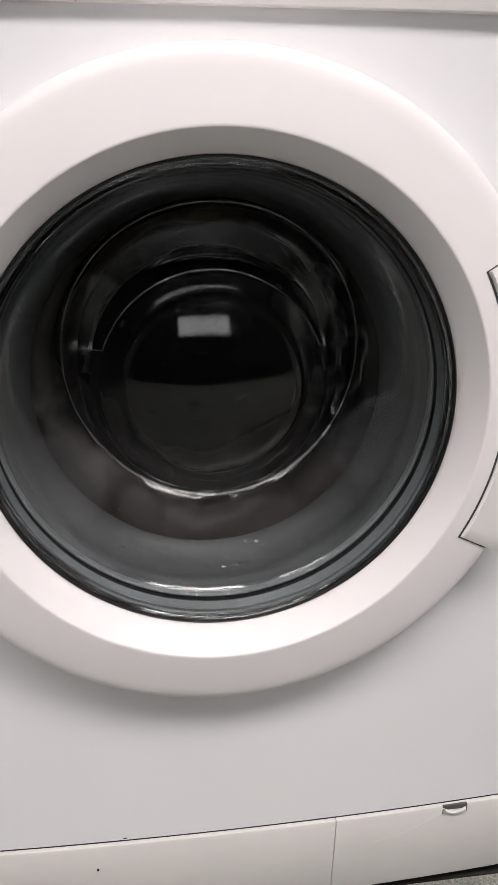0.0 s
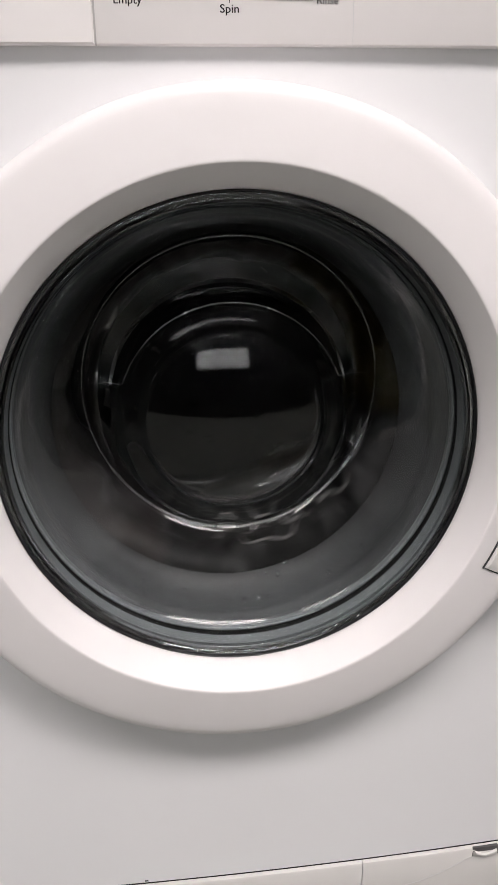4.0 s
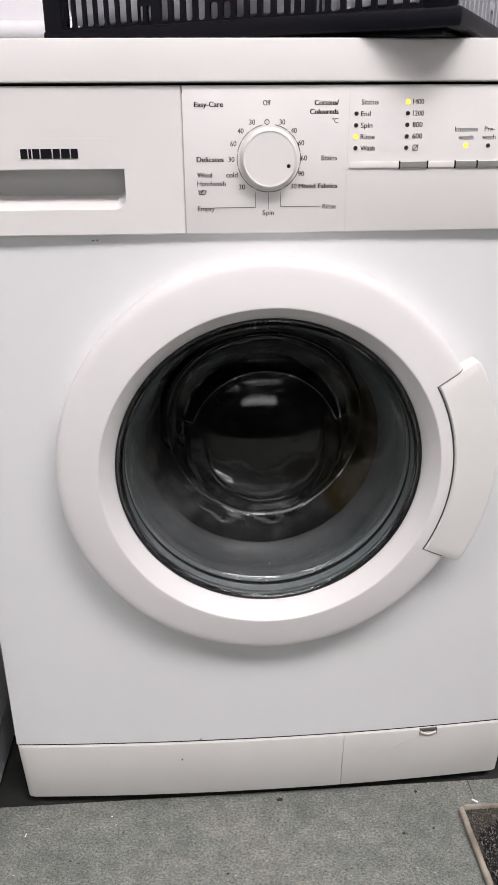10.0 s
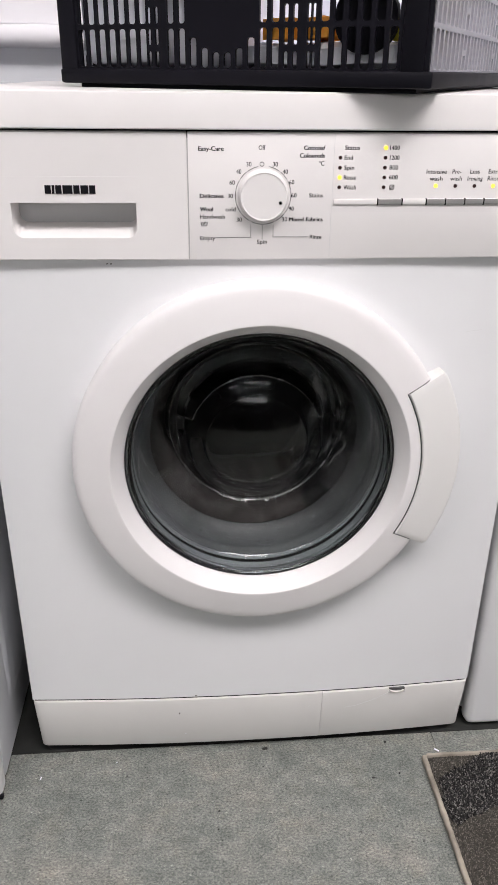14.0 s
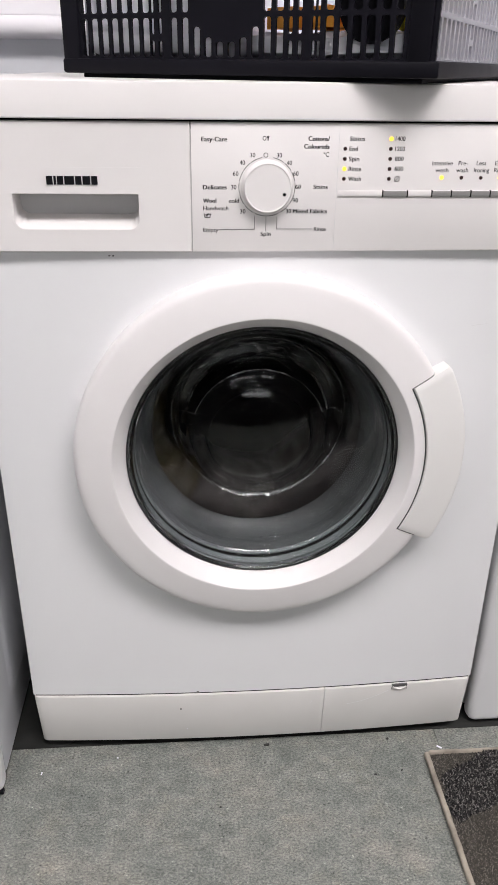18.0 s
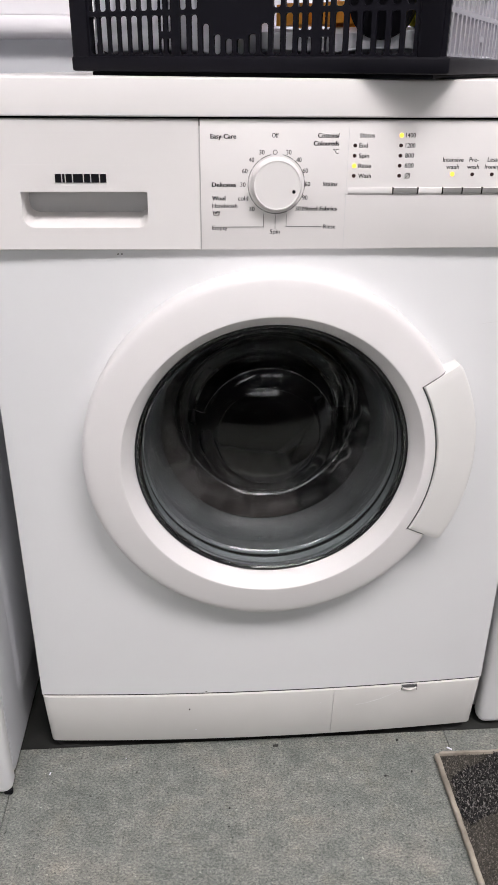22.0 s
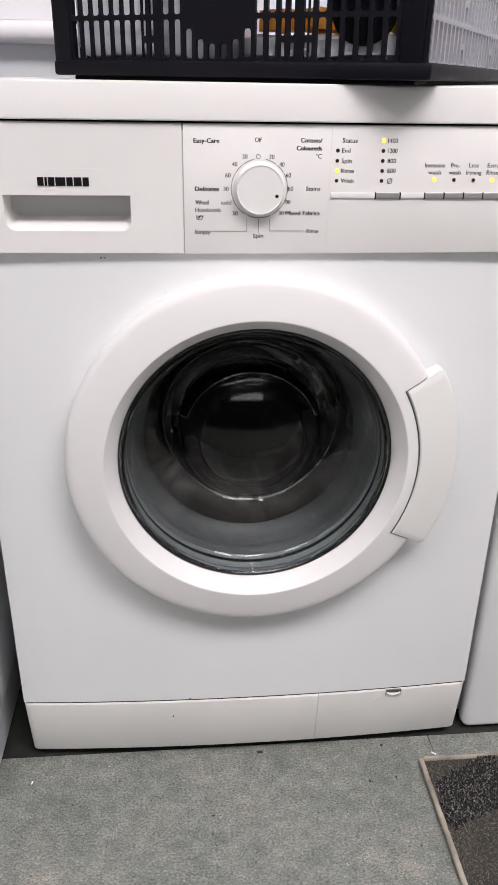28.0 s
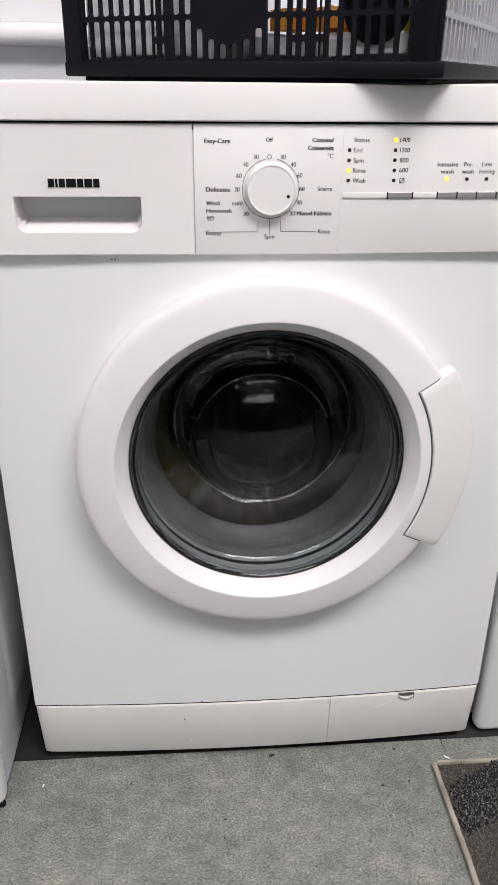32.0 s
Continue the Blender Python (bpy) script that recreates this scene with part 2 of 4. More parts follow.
def box(x0, x1, y0, y1, z0, z1, bevel=0.0, seg=2):
    bm = bmesh.new()
    bmesh.ops.create_cube(bm, size=1, matrix=Matrix.Translation(((x0 + x1) / 2, (y0 + y1) / 2, (z0 + z1) / 2)) @ Matrix.Diagonal((x1 - x0, y1 - y0, z1 - z0, 1)))
    if bevel:
        bmesh.ops.bevel(bm, geom=bm.edges[:], offset=bevel, segments=seg, affect="EDGES", profile=0.5)
    return bm


def lathe(profile, cx, cz, n=128, a0=0.0, a1=360.0, close=False):
    """Turns a profile of (radius, y) round the axis through (cx, cz) along y; angles clockwise from the top as seen from the front."""
    bm = bmesh.new()
    full = abs(a1 - a0) >= 359.9
    steps = n if full else n + 1
    rings = []
    for i in range(steps):
        a = radians(a0 + (a1 - a0) * i / n)
        s, c = math.sin(a), math.cos(a)
        rings.append([bm.verts.new((cx + r * s, y, cz + r * c)) for r, y in profile])
    m = len(profile)
    for i in range(n):
        p, q = rings[i], rings[(i + 1) % steps]
        for j in range(m if close else m - 1):
            k = (j + 1) % m
            f = [p[j], p[k], q[k], q[j]]
            bm.faces.new(f)
    if not full and close:
        bm.faces.new(rings[0])
        bm.faces.new(rings[-1][::-1])
    bmesh.ops.remove_doubles(bm, verts=bm.verts[:], dist=1e-6)
    bmesh.ops.recalc_face_normals(bm, faces=bm.faces[:])
    return bm


def extrude_loop(loop, y0, y1, bevel=0.0, seg=2):
    """A slab from a closed outline of (x, z), from y0 (front) to y1."""
    bm = bmesh.new()
    f = [bm.verts.new((x, y0, z)) for x, z in loop]
    b = [bm.verts.new((x, y1, z)) for x, z in loop]
    bm.faces.new(f)
    bm.faces.new(b[::-1])
    for i in range(len(loop)):
        j = (i + 1) % len(loop)
        bm.faces.new((f[i], b[i], b[j], f[j]))
    bmesh.ops.recalc_face_normals(bm, faces=bm.faces[:])
    if bevel:
        e = [x for x in bm.edges if abs(x.verts[0].co.y - y0) < 1e-7 and abs(x.verts[1].co.y - y0) < 1e-7]
        bmesh.ops.bevel(bm, geom=e, offset=bevel, segments=seg, affect="EDGES", profile=0.5)
    return bm


def rrect(x0, x1, z0, z1, r, seg=5):
    rs = r if isinstance(r, (list, tuple)) else (r, r, r, r)  # bottom left, bottom right, top right, top left
    out = []
    for (cx, cz, a), q in zip(((x0, z0, 180), (x1, z0, 270), (x1, z1, 0), (x0, z1, 90)), rs):
        sx, sz = (1 if cx == x0 else -1), (1 if cz == z0 else -1)
        if q <= 0:
            out.append((cx, cz))
            continue
        for i in range(seg + 1):
            t = radians(a + 90 * i / seg)
            out.append((cx + sx * q + q * math.cos(t), cz + sz * q + q * math.sin(t)))
    return out


def arc_strip(cx, cz, r0, r1, a0, a1, n=24):
    pts = [(cx + r1 * math.sin(radians(a0 + (a1 - a0) * i / n)), cz + r1 * math.cos(radians(a0 + (a1 - a0) * i / n))) for i in range(n + 1)]
    pts += [(cx + r0 * math.sin(radians(a1 + (a0 - a1) * i / n)), cz + r0 * math.cos(radians(a1 + (a0 - a1) * i / n))) for i in range(n + 1)]
    return pts


def disc(cx, cz, r, y0, y1, n=20):
    return extrude_loop([(cx + r * math.cos(2 * math.pi * i / n), cz + r * math.sin(2 * math.pi * i / n)) for i in range(n)], y0, y1)


def add_bm(dst, src):
    me = bpy.data.meshes.new("tmp")
    src.to_mesh(me)
    src.free()
    dst.from_mesh(me)
    bpy.data.meshes.remove(me)


def text_print(body, x0, x1, zc, cap, y, parent, material=None, bold=0.0):
    """Printed words from x0 to x1, their capitals' middle at height zc, as a thin mesh on the plane y."""
    cu = bpy.data.curves.new("print", "FONT")
    cu.body, cu.size, cu.extrude, cu.resolution_u = body, 1.0, 0.0, 3
    tmp = bpy.data.objects.new("tmp_print", cu)
    scene.collection.objects.link(tmp)
    bpy.context.view_layer.update()
    me = bpy.data.meshes.new_from_object(tmp.evaluated_get(bpy.context.evaluated_depsgraph_get()))
    bpy.data.objects.remove(tmp)
    bpy.data.curves.remove(cu)
    co = np.empty(len(me.vertices) * 3)
    me.vertices.foreach_get("co", co)
    co = co.reshape(-1, 3)
    lo, hi = co[:, 0].min(), co[:, 0].max()
    out = np.empty_like(co)
    out[:, 0] = x0 + (co[:, 0] - lo) / (hi - lo) * (x1 - x0)
    out[:, 1] = [y(v) - 0.00014 for v in out[:, 0]]
    out[:, 2] = zc + (co[:, 1] - 0.345) * cap / 0.69
    me.vertices.foreach_set("co", out.ravel())
    me.update()
    bm = bmesh.new()
    for k in range(4 if bold else 2):
        n0 = len(bm.verts)
        bm.from_mesh(me)
        bm.verts.ensure_lookup_table()
        for q in bm.verts[n0:]:
            q.co.x += 0.00013 * (k - 0.5)
            q.co.y -= 0.00004 * k
    bm.to_mesh(me)
    bm.free()
    me.materials.append(material or INK)
    me.name = "print"
    ob = new("print", me)
    ob.parent = parent
    return ob


# ---- the room ----
def structure(name, bm, material, label, category, smooth=False):
    return tagged(part(name, bm, material, None, "", smooth), label, category, "", "structure")


SOUTH = -2.28
floor = structure("floor", box(-2.6, 2.6, SOUTH, 0.75, -0.1, -0.004), DARK, "grey concrete-look floor with fine speckles", "floor")
structure("wall_north", box(-2.7, 2.7, 0.75, 0.87, -0.1, 3.45), WALLPAINT, "white painted wall behind the machines", "wall")
# unseen wall, set near and dark so the door glass mirrors black
structure("wall_south", box(-2.7, 2.7, SOUTH - 0.12, SOUTH, -0.1, 3.45), SOUTHDARK, "unseen dark wall, added to darken the door glass reflection", "wall")
# a bright window in the wall behind the camera, mirrored in the door glass
wf = tagged(new("window_1"), "bright window with a pale frame in the far wall", "window", "", "structure")
part("window_frame", box(-0.63, 0.58, SOUTH, SOUTH + 0.03, 1.09, 1.57), WALLPAINT, wf, smooth=False)
for wx0, wx1 in ((-0.60, -0.04), (-0.01, 0.55)):
    part("pane", box(wx0, wx1, SOUTH + 0.031, SOUTH + 0.037, 1.12, 1.54), WINDOWLIGHT, wf, smooth=False)
# unseen side walls, kept pale to bounce fill onto the machines
structure("wall_west", box(-2.72, -2.6, SOUTH, 0.75, -0.1, 3.45), FILLWALL, "unseen pale wall, added to close the room and bounce fill light", "wall")
structure("wall_east", box(2.6, 2.72, SOUTH, 0.75, -0.1, 3.45), FILLWALL, "unseen pale wall, added to close the room and bounce fill light", "wall")
structure("ceiling", box(-2.6, 2.6, SOUTH, 0.75, CEIL, CEIL + 0.1), WALLPAINT, "plain white ceiling with long lights", "ceiling")
for lx, ly, lsx, lsy, lw in LAMPS:
    lp = tagged(new("ceiling_light"), "long white ceiling light, lit, out of view", "ceiling light", "ceiling lights")
    lp.location = (lx, ly, CEIL)
    fr = box(-lsx / 2 - 0.03, lsx / 2 + 0.03, -lsy / 2 - 0.03, lsy / 2 + 0.03, -0.012, 0.0)
    part("frame", fr, WALLPAINT, lp, smooth=False)
    part("diffuser", box(-lsx / 2, lsx / 2, -lsy / 2, lsy / 2, -0.02, -0.0125), TUBE, lp, smooth=False)

# ledge of white boards along the wall, grey wall below it
structure("wall_dado", box(-2.6, 2.6, 0.70, 0.749, 0.0, 0.905), GREYWALL, "grey painted lower wall behind the machines", "wall")


def ledge():
    prof = [(0.70, 0.93), (0.672, 0.93), (0.664, 0.925), (0.66, 0.915), (0.662, 0.905), (0.67, 0.898), (0.70, 0.896)]
    bm = bmesh.new()
    a = [bm.verts.new((-2.6, y, z)) for y, z in prof]
    b = [bm.verts.new((2.6, y, z)) for y, z in prof]
    for i in range(len(prof)):
        j = (i + 1) % len(prof)
        bm.faces.new((a[i], a[j], b[j], b[i]))
    bm.faces.new(a[::-1])
    bm.faces.new(b)
    bmesh.ops.recalc_face_normals(bm, faces=bm.faces[:])
    return bm


wl = tagged(new("wall_boards"), "white horizontal wall boards with a rounded lower edge", "wall boards", "", "structure")
part("lower_edge", ledge(), WALLPAINT, wl)
for i in range(6):
    part("board", box(-2.6, 2.6, 0.68, 0.745, 0.9305 + i * 0.0605, 0.9305 + i * 0.0605 + 0.06, 0.0025), WALLPAINT, wl, smooth=False)

# ---- the washing machine ----
HX, CZ = 0.298, 0.4626
BULGE = 0.010


def bow(x, b=BULGE, edge=HX):
    """How far the gently bowed front stands out at x."""
    return -b * (1 - (x / edge) ** 2)


wm = tagged(new("washing_machine"), "white front-loading washing machine, running, with a round glass door", "washing machine")


def bowed_plate(x0, x1, z0, z1, y_off, depth, nx=24, bulge=BULGE, bevel=0.002, side_round=0.0, low=0.0, ends=(1, 1), taper=0.0):
    """A plate that follows the bowed front; side_round rounds its vertical ends off; low sets its lower edge back."""
    bm = bmesh.new()
    xs = {x0 + (x1 - x0) * i / nx for i in range(nx + 1)}
    if side_round:
        for k in (0.02, 0.08, 0.18, 0.35, 0.6, 1.0):
            xs |= ({x0 + side_round * k} if ends[0] else set()) | ({x1 - side_round * k} if ends[1] else set())
    cols = []
    for x in sorted(xs):
        y = bow(x, bulge) + y_off
        d = min(x - x0 if ends[0] else 1, x1 - x if ends[1] else 1)
        if side_round and d < side_round:
            y += side_round * 0.6 * (1 - math.sqrt(max(0, 1 - (1 - d / side_round) ** 2)))
        prof = [(y + depth, z0), (y + bevel + low, z0), (y + low + bevel * 0.3, z0 + bevel * 0.3), (y + low, z0 + bevel),
                (y, z1 - bevel), (y + bevel * 0.3, z1 - bevel * 0.3), (y + bevel, z1), (y + depth, z1)]
        cols.append([bm.verts.new((x * (1 if b > z0 + 0.5 * (z1 - z0) else 1 - taper), a, b)) for a, b in prof])
    n = len(cols[0])
    for p, q in zip(cols, cols[1:]):
        for j in range(n):
            k = (j + 1) % n
            bm.faces.new((p[j], q[j], q[k], p[k]))
    bm.faces.new(cols[0])
    bm.faces.new(cols[-1][::-1])
    bmesh.ops.recalc_face_normals(bm, faces=bm.faces[:])
    return bm


def front_sheet():
    """The bowed front sheet with a round hole for the door."""
    bm = bmesh.new()
    n, hole = 96, 0.165
    z0, z1 = 0.1028, 0.700
    ring_in, ring_out = [], []
    for i in range(n):
        a = 2 * math.pi * i / n
        s, c = math.sin(a), math.cos(a)
        ring_in.append((hole * s, CZ + hole * c))
        k = min(HX / abs(s) if abs(s) > 1e-6 else 9, ((z1 - CZ) if c > 0 else (CZ - z0)) / abs(c) if abs(c) > 1e-6 else 9)
        ring_out.append((k * s, CZ + k * c))
    steps = 10
    grid = []
    for j in range(steps + 1):
        t = j / steps
        row = []
        for (xa, za), (xb, zb) in zip(ring_in, ring_out):
            x, z = xa + (xb - xa) * t, za + (zb - za) * t
            row.append(bm.verts.new((x, bow(x), z)))
        grid.append(row)
    for p, q in zip(grid, grid[1:]):
        for i in range(n):
            k = (i + 1) % n
            bm.faces.new((p[i], p[k], q[k], q[i]))
    # corners that the fan leaves open
    for sx in (-1, 1):
        for z in (z0, z1):
            c = bm.verts.new((sx * HX, bow(HX), z))
            near = sorted(grid[-1], key=lambda v: (v.co.x - c.co.x) ** 2 + (v.co.z - z) ** 2)
            u = next(v for v in near if abs(v.co.z - z) < 1e-5)
            w = next(v for v in near if abs(abs(v.co.x) - HX) < 1e-5 and v is not u)
            if (u.co - c.co).length > 1e-5 and (w.co - c.co).length > 1e-5:
                bm.faces.new((u, c, w))
    bmesh.ops.remove_doubles(bm, verts=bm.verts[:], dist=1e-5)
    bmesh.ops.recalc_face_normals(bm, faces=bm.faces[:])
    if sum(f.normal.y for f in bm.faces) > 0:
        bmesh.ops.reverse_faces(bm, faces=bm.faces[:])
    bmesh.ops.solidify(bm, geom=bm.faces[:], thickness=0.0012)
    return bm


def casing():
    """The side, back and bottom sheets, a tube open at the front."""
    bm = bmesh.new()
    loop = []
    for x, z in rrect(-HX, HX, 0.104, 0.811, 0.004, 2):
        loop.append((x, z))
    f = [bm.verts.new((x, 0.006, z)) for x, z in loop]
    b = [bm.verts.new((x, 0.56, z)) for x, z in loop]
    for i in range(len(loop)):
        j = (i + 1) % len(loop)
        bm.faces.new((f[i], f[j], b[j], b[i]))
    bm.faces.new(b)
    bmesh.ops.recalc_face_normals(bm, faces=bm.faces[:])
    bmesh.ops.solidify(bm, geom=bm.faces[:], thickness=0.001)
    return bm


part("front_sheet", front_sheet(), WHITE, wm)
part("casing", casing(), WHITE, wm)
# near-black colour stands in for the shaded cavity under the plinth
part("base", box(-0.288, 0.288, 0.024, 0.555, 0.030, 0.1035), DARK, wm, smooth=False)


def lid():
    bm = bmesh.new()
    nx, cols = 28, []
    for i in range(nx + 1):
        x = -0.3 + 0.6 * i / nx
        y = -0.014 + bow(x, 0.006, 0.3)
        d = 0.3 - abs(x)
        if d < 0.014:
            y += 0.008 * (1 - math.sqrt(max(0, 1 - (1 - d / 0.014) ** 2)))
        prof = [(0.57, 0.8135), (y + 0.0010, 0.8135), (y, 0.8146), (y, 0.8438), (y + 0.0005, 0.8452), (y + 0.0018, 0.8459), (y + 0.004, 0.8462), (0.57, 0.8462)]
        cols.append([bm.verts.new((x, a, b)) for a, b in prof])
    n = len(cols[0])
    for p, q in zip(cols, cols[1:]):
        for j in range(n):
            k = (j + 1) % n
            bm.faces.new((p[j], q[j], q[k], p[k]))
    bm.faces.new(cols[0])
    bm.faces.new(cols[-1][::-1])
    bmesh.ops.recalc_face_normals(bm, faces=bm.faces[:])
    return bm


part("lid", lid(), PANEL, wm, "white plastic top plate")
PB = 0.005  # the panel is bowed a little less than the sheet below it
PY = -0.011
part("gap_strip", box(-0.294, 0.294, 0.0052, 0.0058, 0.7500, 0.8134), DARK, wm, smooth=False)
JX = -0.0748
part("joint_filler", box(JX - 0.0012, JX + 0.0012, -0.0147, -0.005, 0.6915, 0.8050), JOINT, wm, smooth=False)


def panel_y(x):
    return bow(x, PB) + PY


def drawer_front():
    """The drawer's face, with the grip recess cut in as a real hollow with a sloping floor."""
    bm = bmesh.new()
    x0, x1, z0, z1 = -0.298, JX - 0.0005, 0.6912, 0.8112
    rx0, rx1, rz0, rz1 = -0.2465, -0.1258, 0.7130, 0.7465
    mid = (rx0 + rx1) / 2
    inner = rrect(rx0, rx1, rz0, rz1, (0.010, 0.010, 0.0006, 0.0006), 6)
    outer = [(x0 + (x1 - x0) * i / 16, z0) for i in range(16)] + [(x1, z0)] + [(x1 + (x0 - x1) * i / 16, z1) for i in range(16)] + [(x0, z1)]
    vo = [bm.verts.new((x, 0, z)) for x, z in outer]
    vi = [bm.verts.new((x, 0, z)) for x, z in inner]
    edges = [bm.edges.new((l[i], l[(i + 1) % len(l)])) for l in (vo, vi) for i in range(len(l))]
    bmesh.ops.triangle_fill(bm, use_beauty=True, edges=edges, normal=(0, -1, 0))
    for v in bm.verts:
        v.co.y = panel_y(v.co.x)
    n = len(inner)
    rings = [vi]
    for k, d, lift in ((0.996, 0.0010, 0.0008), (0.992, 0.0110, 0.0040), (0.988, 0.0220, 0.0074), (0.986, 0.0340, 0.0095)):
        rings.append([bm.verts.new((mid + (x - mid) * k, panel_y(x) + d, z + (lift if z < rz0 + 0.011 else -0.0004))) for x, z in inner])
    for p, q in zip(rings, rings[1:]):
        for i in range(n):
            j = (i + 1) % n
            bm.faces.new((p[i], p[j], q[j], q[i]))
    # the back face takes the painted shade colour
    bm.faces.new(rings[-1]).material_index = 1
    back = [bm.verts.new((v.co.x, 0.0, v.co.z)) for v in vo]
    soft = [bm.verts.new((v.co.x, v.co.y + 0.0012, v.co.z)) for v in vo]
    for v in vo:
        v.co.x += 0.0008 * (1 if v.co.x < x0 + 1e-6 else -1 if v.co.x > x1 - 1e-6 else 0)
        v.co.z += 0.0010 * (1 if v.co.z < z0 + 1e-6 else -1)
    for i in range(len(vo)):
        j = (i + 1) % len(vo)
        bm.faces.new((vo[i], vo[j], soft[j], soft[i]))
        bm.faces.new((soft[i], soft[j], back[j], back[i]))
    bmesh.ops.recalc_face_normals(bm, faces=bm.faces[:])
    return bm


drawer = part("detergent_drawer", drawer_front(), [PANEL, BACKSHADE], wm, "white detergent drawer front with a grip recess", sharp=14)
part("raised_plate", bowed_plate(-0.2550, -0.1225, 0.7467, 0.7710, PY - 0.00016, 0.0002, 12, PB, 0.0001), PANEL, drawer, smooth=False)


# the maker's mark as seven plain dark blocks
BLOCKS = [0.0058, 0.0022, 0.0058, 0.0092, 0.0058, 0.0072, 0.0058]
bx = -0.2122
for w in BLOCKS:
    part("mark_block", box(bx, bx + w, panel_y(bx) - 0.0009, panel_y(bx) - 0.0003, 0.7552, 0.7630), INK, drawer, "plain black block", smooth=False)
    bx += w + (0.0482 - sum(BLOCKS)) / 6
panel = part("control_panel", bowed_plate(JX + 0.0005, 0.298, 0.6912, 0.8112, PY, 0.012, 24, PB, 0.0012), PANEL, wm, "white control panel with printed labels")

LABELS = [
    ("Easy-Care", -0.0645, -0.0404, 0.7967, 1), ("40", -0.0281, -0.0232, 0.7759, 0), ("60", -0.0346, -0.0294, 0.7658, 0),
    ("30", -0.0363, -0.0313, 0.7533, 0), ("Delicates", -0.0637, -0.0407, 0.7533, 1), ("Wool", -0.0637, -0.0510, 0.7407, 1),
    ("cold", -0.0385, -0.0287, 0.7406, 0), ("Handwash", -0.0637, -0.0391, 0.7336, 0), ("30", -0.0275, -0.0223, 0.7306, 0),
    ("Empty", -0.0639, -0.0490, 0.7128, 0), ("Off", -0.0066, -0.0002, 0.7977, 0), ("30", -0.0183, -0.0134, 0.7827, 0),
    ("30", 0.0074, 0.0123, 0.7827, 0), ("40", 0.0173, 0.0222, 0.7759, 0), ("60", 0.0238, 0.0288, 0.7661, 0),
    ("60", 0.0262, 0.0315, 0.7538, 0), ("90", 0.0241, 0.0293, 0.7411, 0), ("30", 0.0178, 0.0229, 0.7308, 0),
    ("Mixed Fabrics", 0.0246, 0.0585, 0.7308, 1), ("Cottons/", 0.0371, 0.0575, 0.7977, 1), ("Coloureds", 0.0333, 0.0575, 0.7907, 1),
    ("\u00b0C", 0.0524, 0.0576, 0.7835, 0), ("Stains", 0.0440, 0.0580, 0.7538, 0), ("Rinse", 0.0464, 0.0583, 0.7135, 0),
    ("Spin", -0.0070, 0.0032, 0.7089, 0), ("Status", 0.0772, 0.0917, 0.7979, 0), ("End", 0.0772, 0.0854, 0.7888, 0),
    ("Spin", 0.0774, 0.0874, 0.7796, 0), ("Rinse", 0.0776, 0.0900, 0.7705, 0), ("Wash", 0.0778, 0.0904, 0.7613, 0),
    ("1400", 0.1215, 0.1310, 0.7980, 0), ("1200", 0.1220, 0.1315, 0.7889, 0), ("800", 0.1224, 0.1311, 0.7798, 0),
    ("600", 0.1228, 0.1316, 0.7707, 0), ("Intensive", 0.1602, 0.1806, 0.7760, 0), ("wash", 0.1640, 0.1771, 0.7695, 0),
    ("Pre-", 0.1865, 0.1956, 0.7760, 0), ("wash", 0.1850, 0.1970, 0.7695, 0), ("Less", 0.2047, 0.2144, 0.7761, 0),
    ("Ironing", 0.2028, 0.2183, 0.7695, 0), ("Extra", 0.2236, 0.2352, 0.7761, 0), ("Rinse", 0.2234, 0.2354, 0.7695, 0),
]
for body, x0, x1, zc, b in LABELS:
    text_print(body, x0, x1, zc, 0.0041, panel_y, panel, INK, b)


def lines(segs, w=0.0004):
    bm = bmesh.new()
    for xa, za, xb, zb in segs:
        add_bm(bm, box(min(xa, xb) - w / 2, max(xa, xb) + w / 2, panel_y((xa + xb) / 2) - 0.0004, panel_y((xa + xb) / 2) - 0.0001, min(za, zb) - w / 2, max(za, zb) + w / 2))
    return bm


for seg in ((-0.0482, 0.7134, -0.0133, 0.7134), (-0.0133, 0.7138, -0.0133, 0.7256), (-0.0019, 0.7117, -0.0019, 0.7250),
            (0.0090, 0.7136, 0.0440, 0.7136), (0.0090, 0.7140, 0.0090, 0.7250)):
    part("pointer_line", lines([seg]), INKGREY, panel, smooth=False)
KX, KZ = -0.0015, 0.7536


def scale_ring():
    bm = bmesh.new()
    y = panel_y(0) - 0.0004
    cuts = [10, 36, 58, 80, 104, 128, 152]
    for s in (1, -1):
        for a, b in zip(cuts, cuts[1:]):
            add_bm(bm, extrude_loop(arc_strip(KX, KZ, 0.0271, 0.0277, s * (a + 1.5), s * (b - 1.5), 8), y, y + 0.0003))
    add_bm(bm, extrude_loop(arc_strip(KX, KZ, 0.0271, 0.0277, 156, 204, 16), y, y + 0.0003))
    return bm


part("scale_ring", scale_ring(), INKGREY, panel, smooth=False)
part("off_mark", lathe([(0.0017, panel_y(0) - 0.0004), (0.0022, panel_y(0) - 0.0004), (0.0022, panel_y(0) - 0.0001), (0.0017, panel_y(0) - 0.0001)], -0.0032, 0.7827, 20, close=True), INK, panel)
part("wash_tub_mark", extrude_loop([(-0.0632, 0.7285), (-0.0622, 0.7245), (-0.0572, 0.7245), (-0.0560, 0.7285), (-0.0566, 0.7285), (-0.0577, 0.7250), (-0.0617, 0.7250), (-0.0626, 0.7285)], panel_y(-0.06) - 0.0004, panel_y(-0.06) - 0.0001), INK, panel, smooth=False)
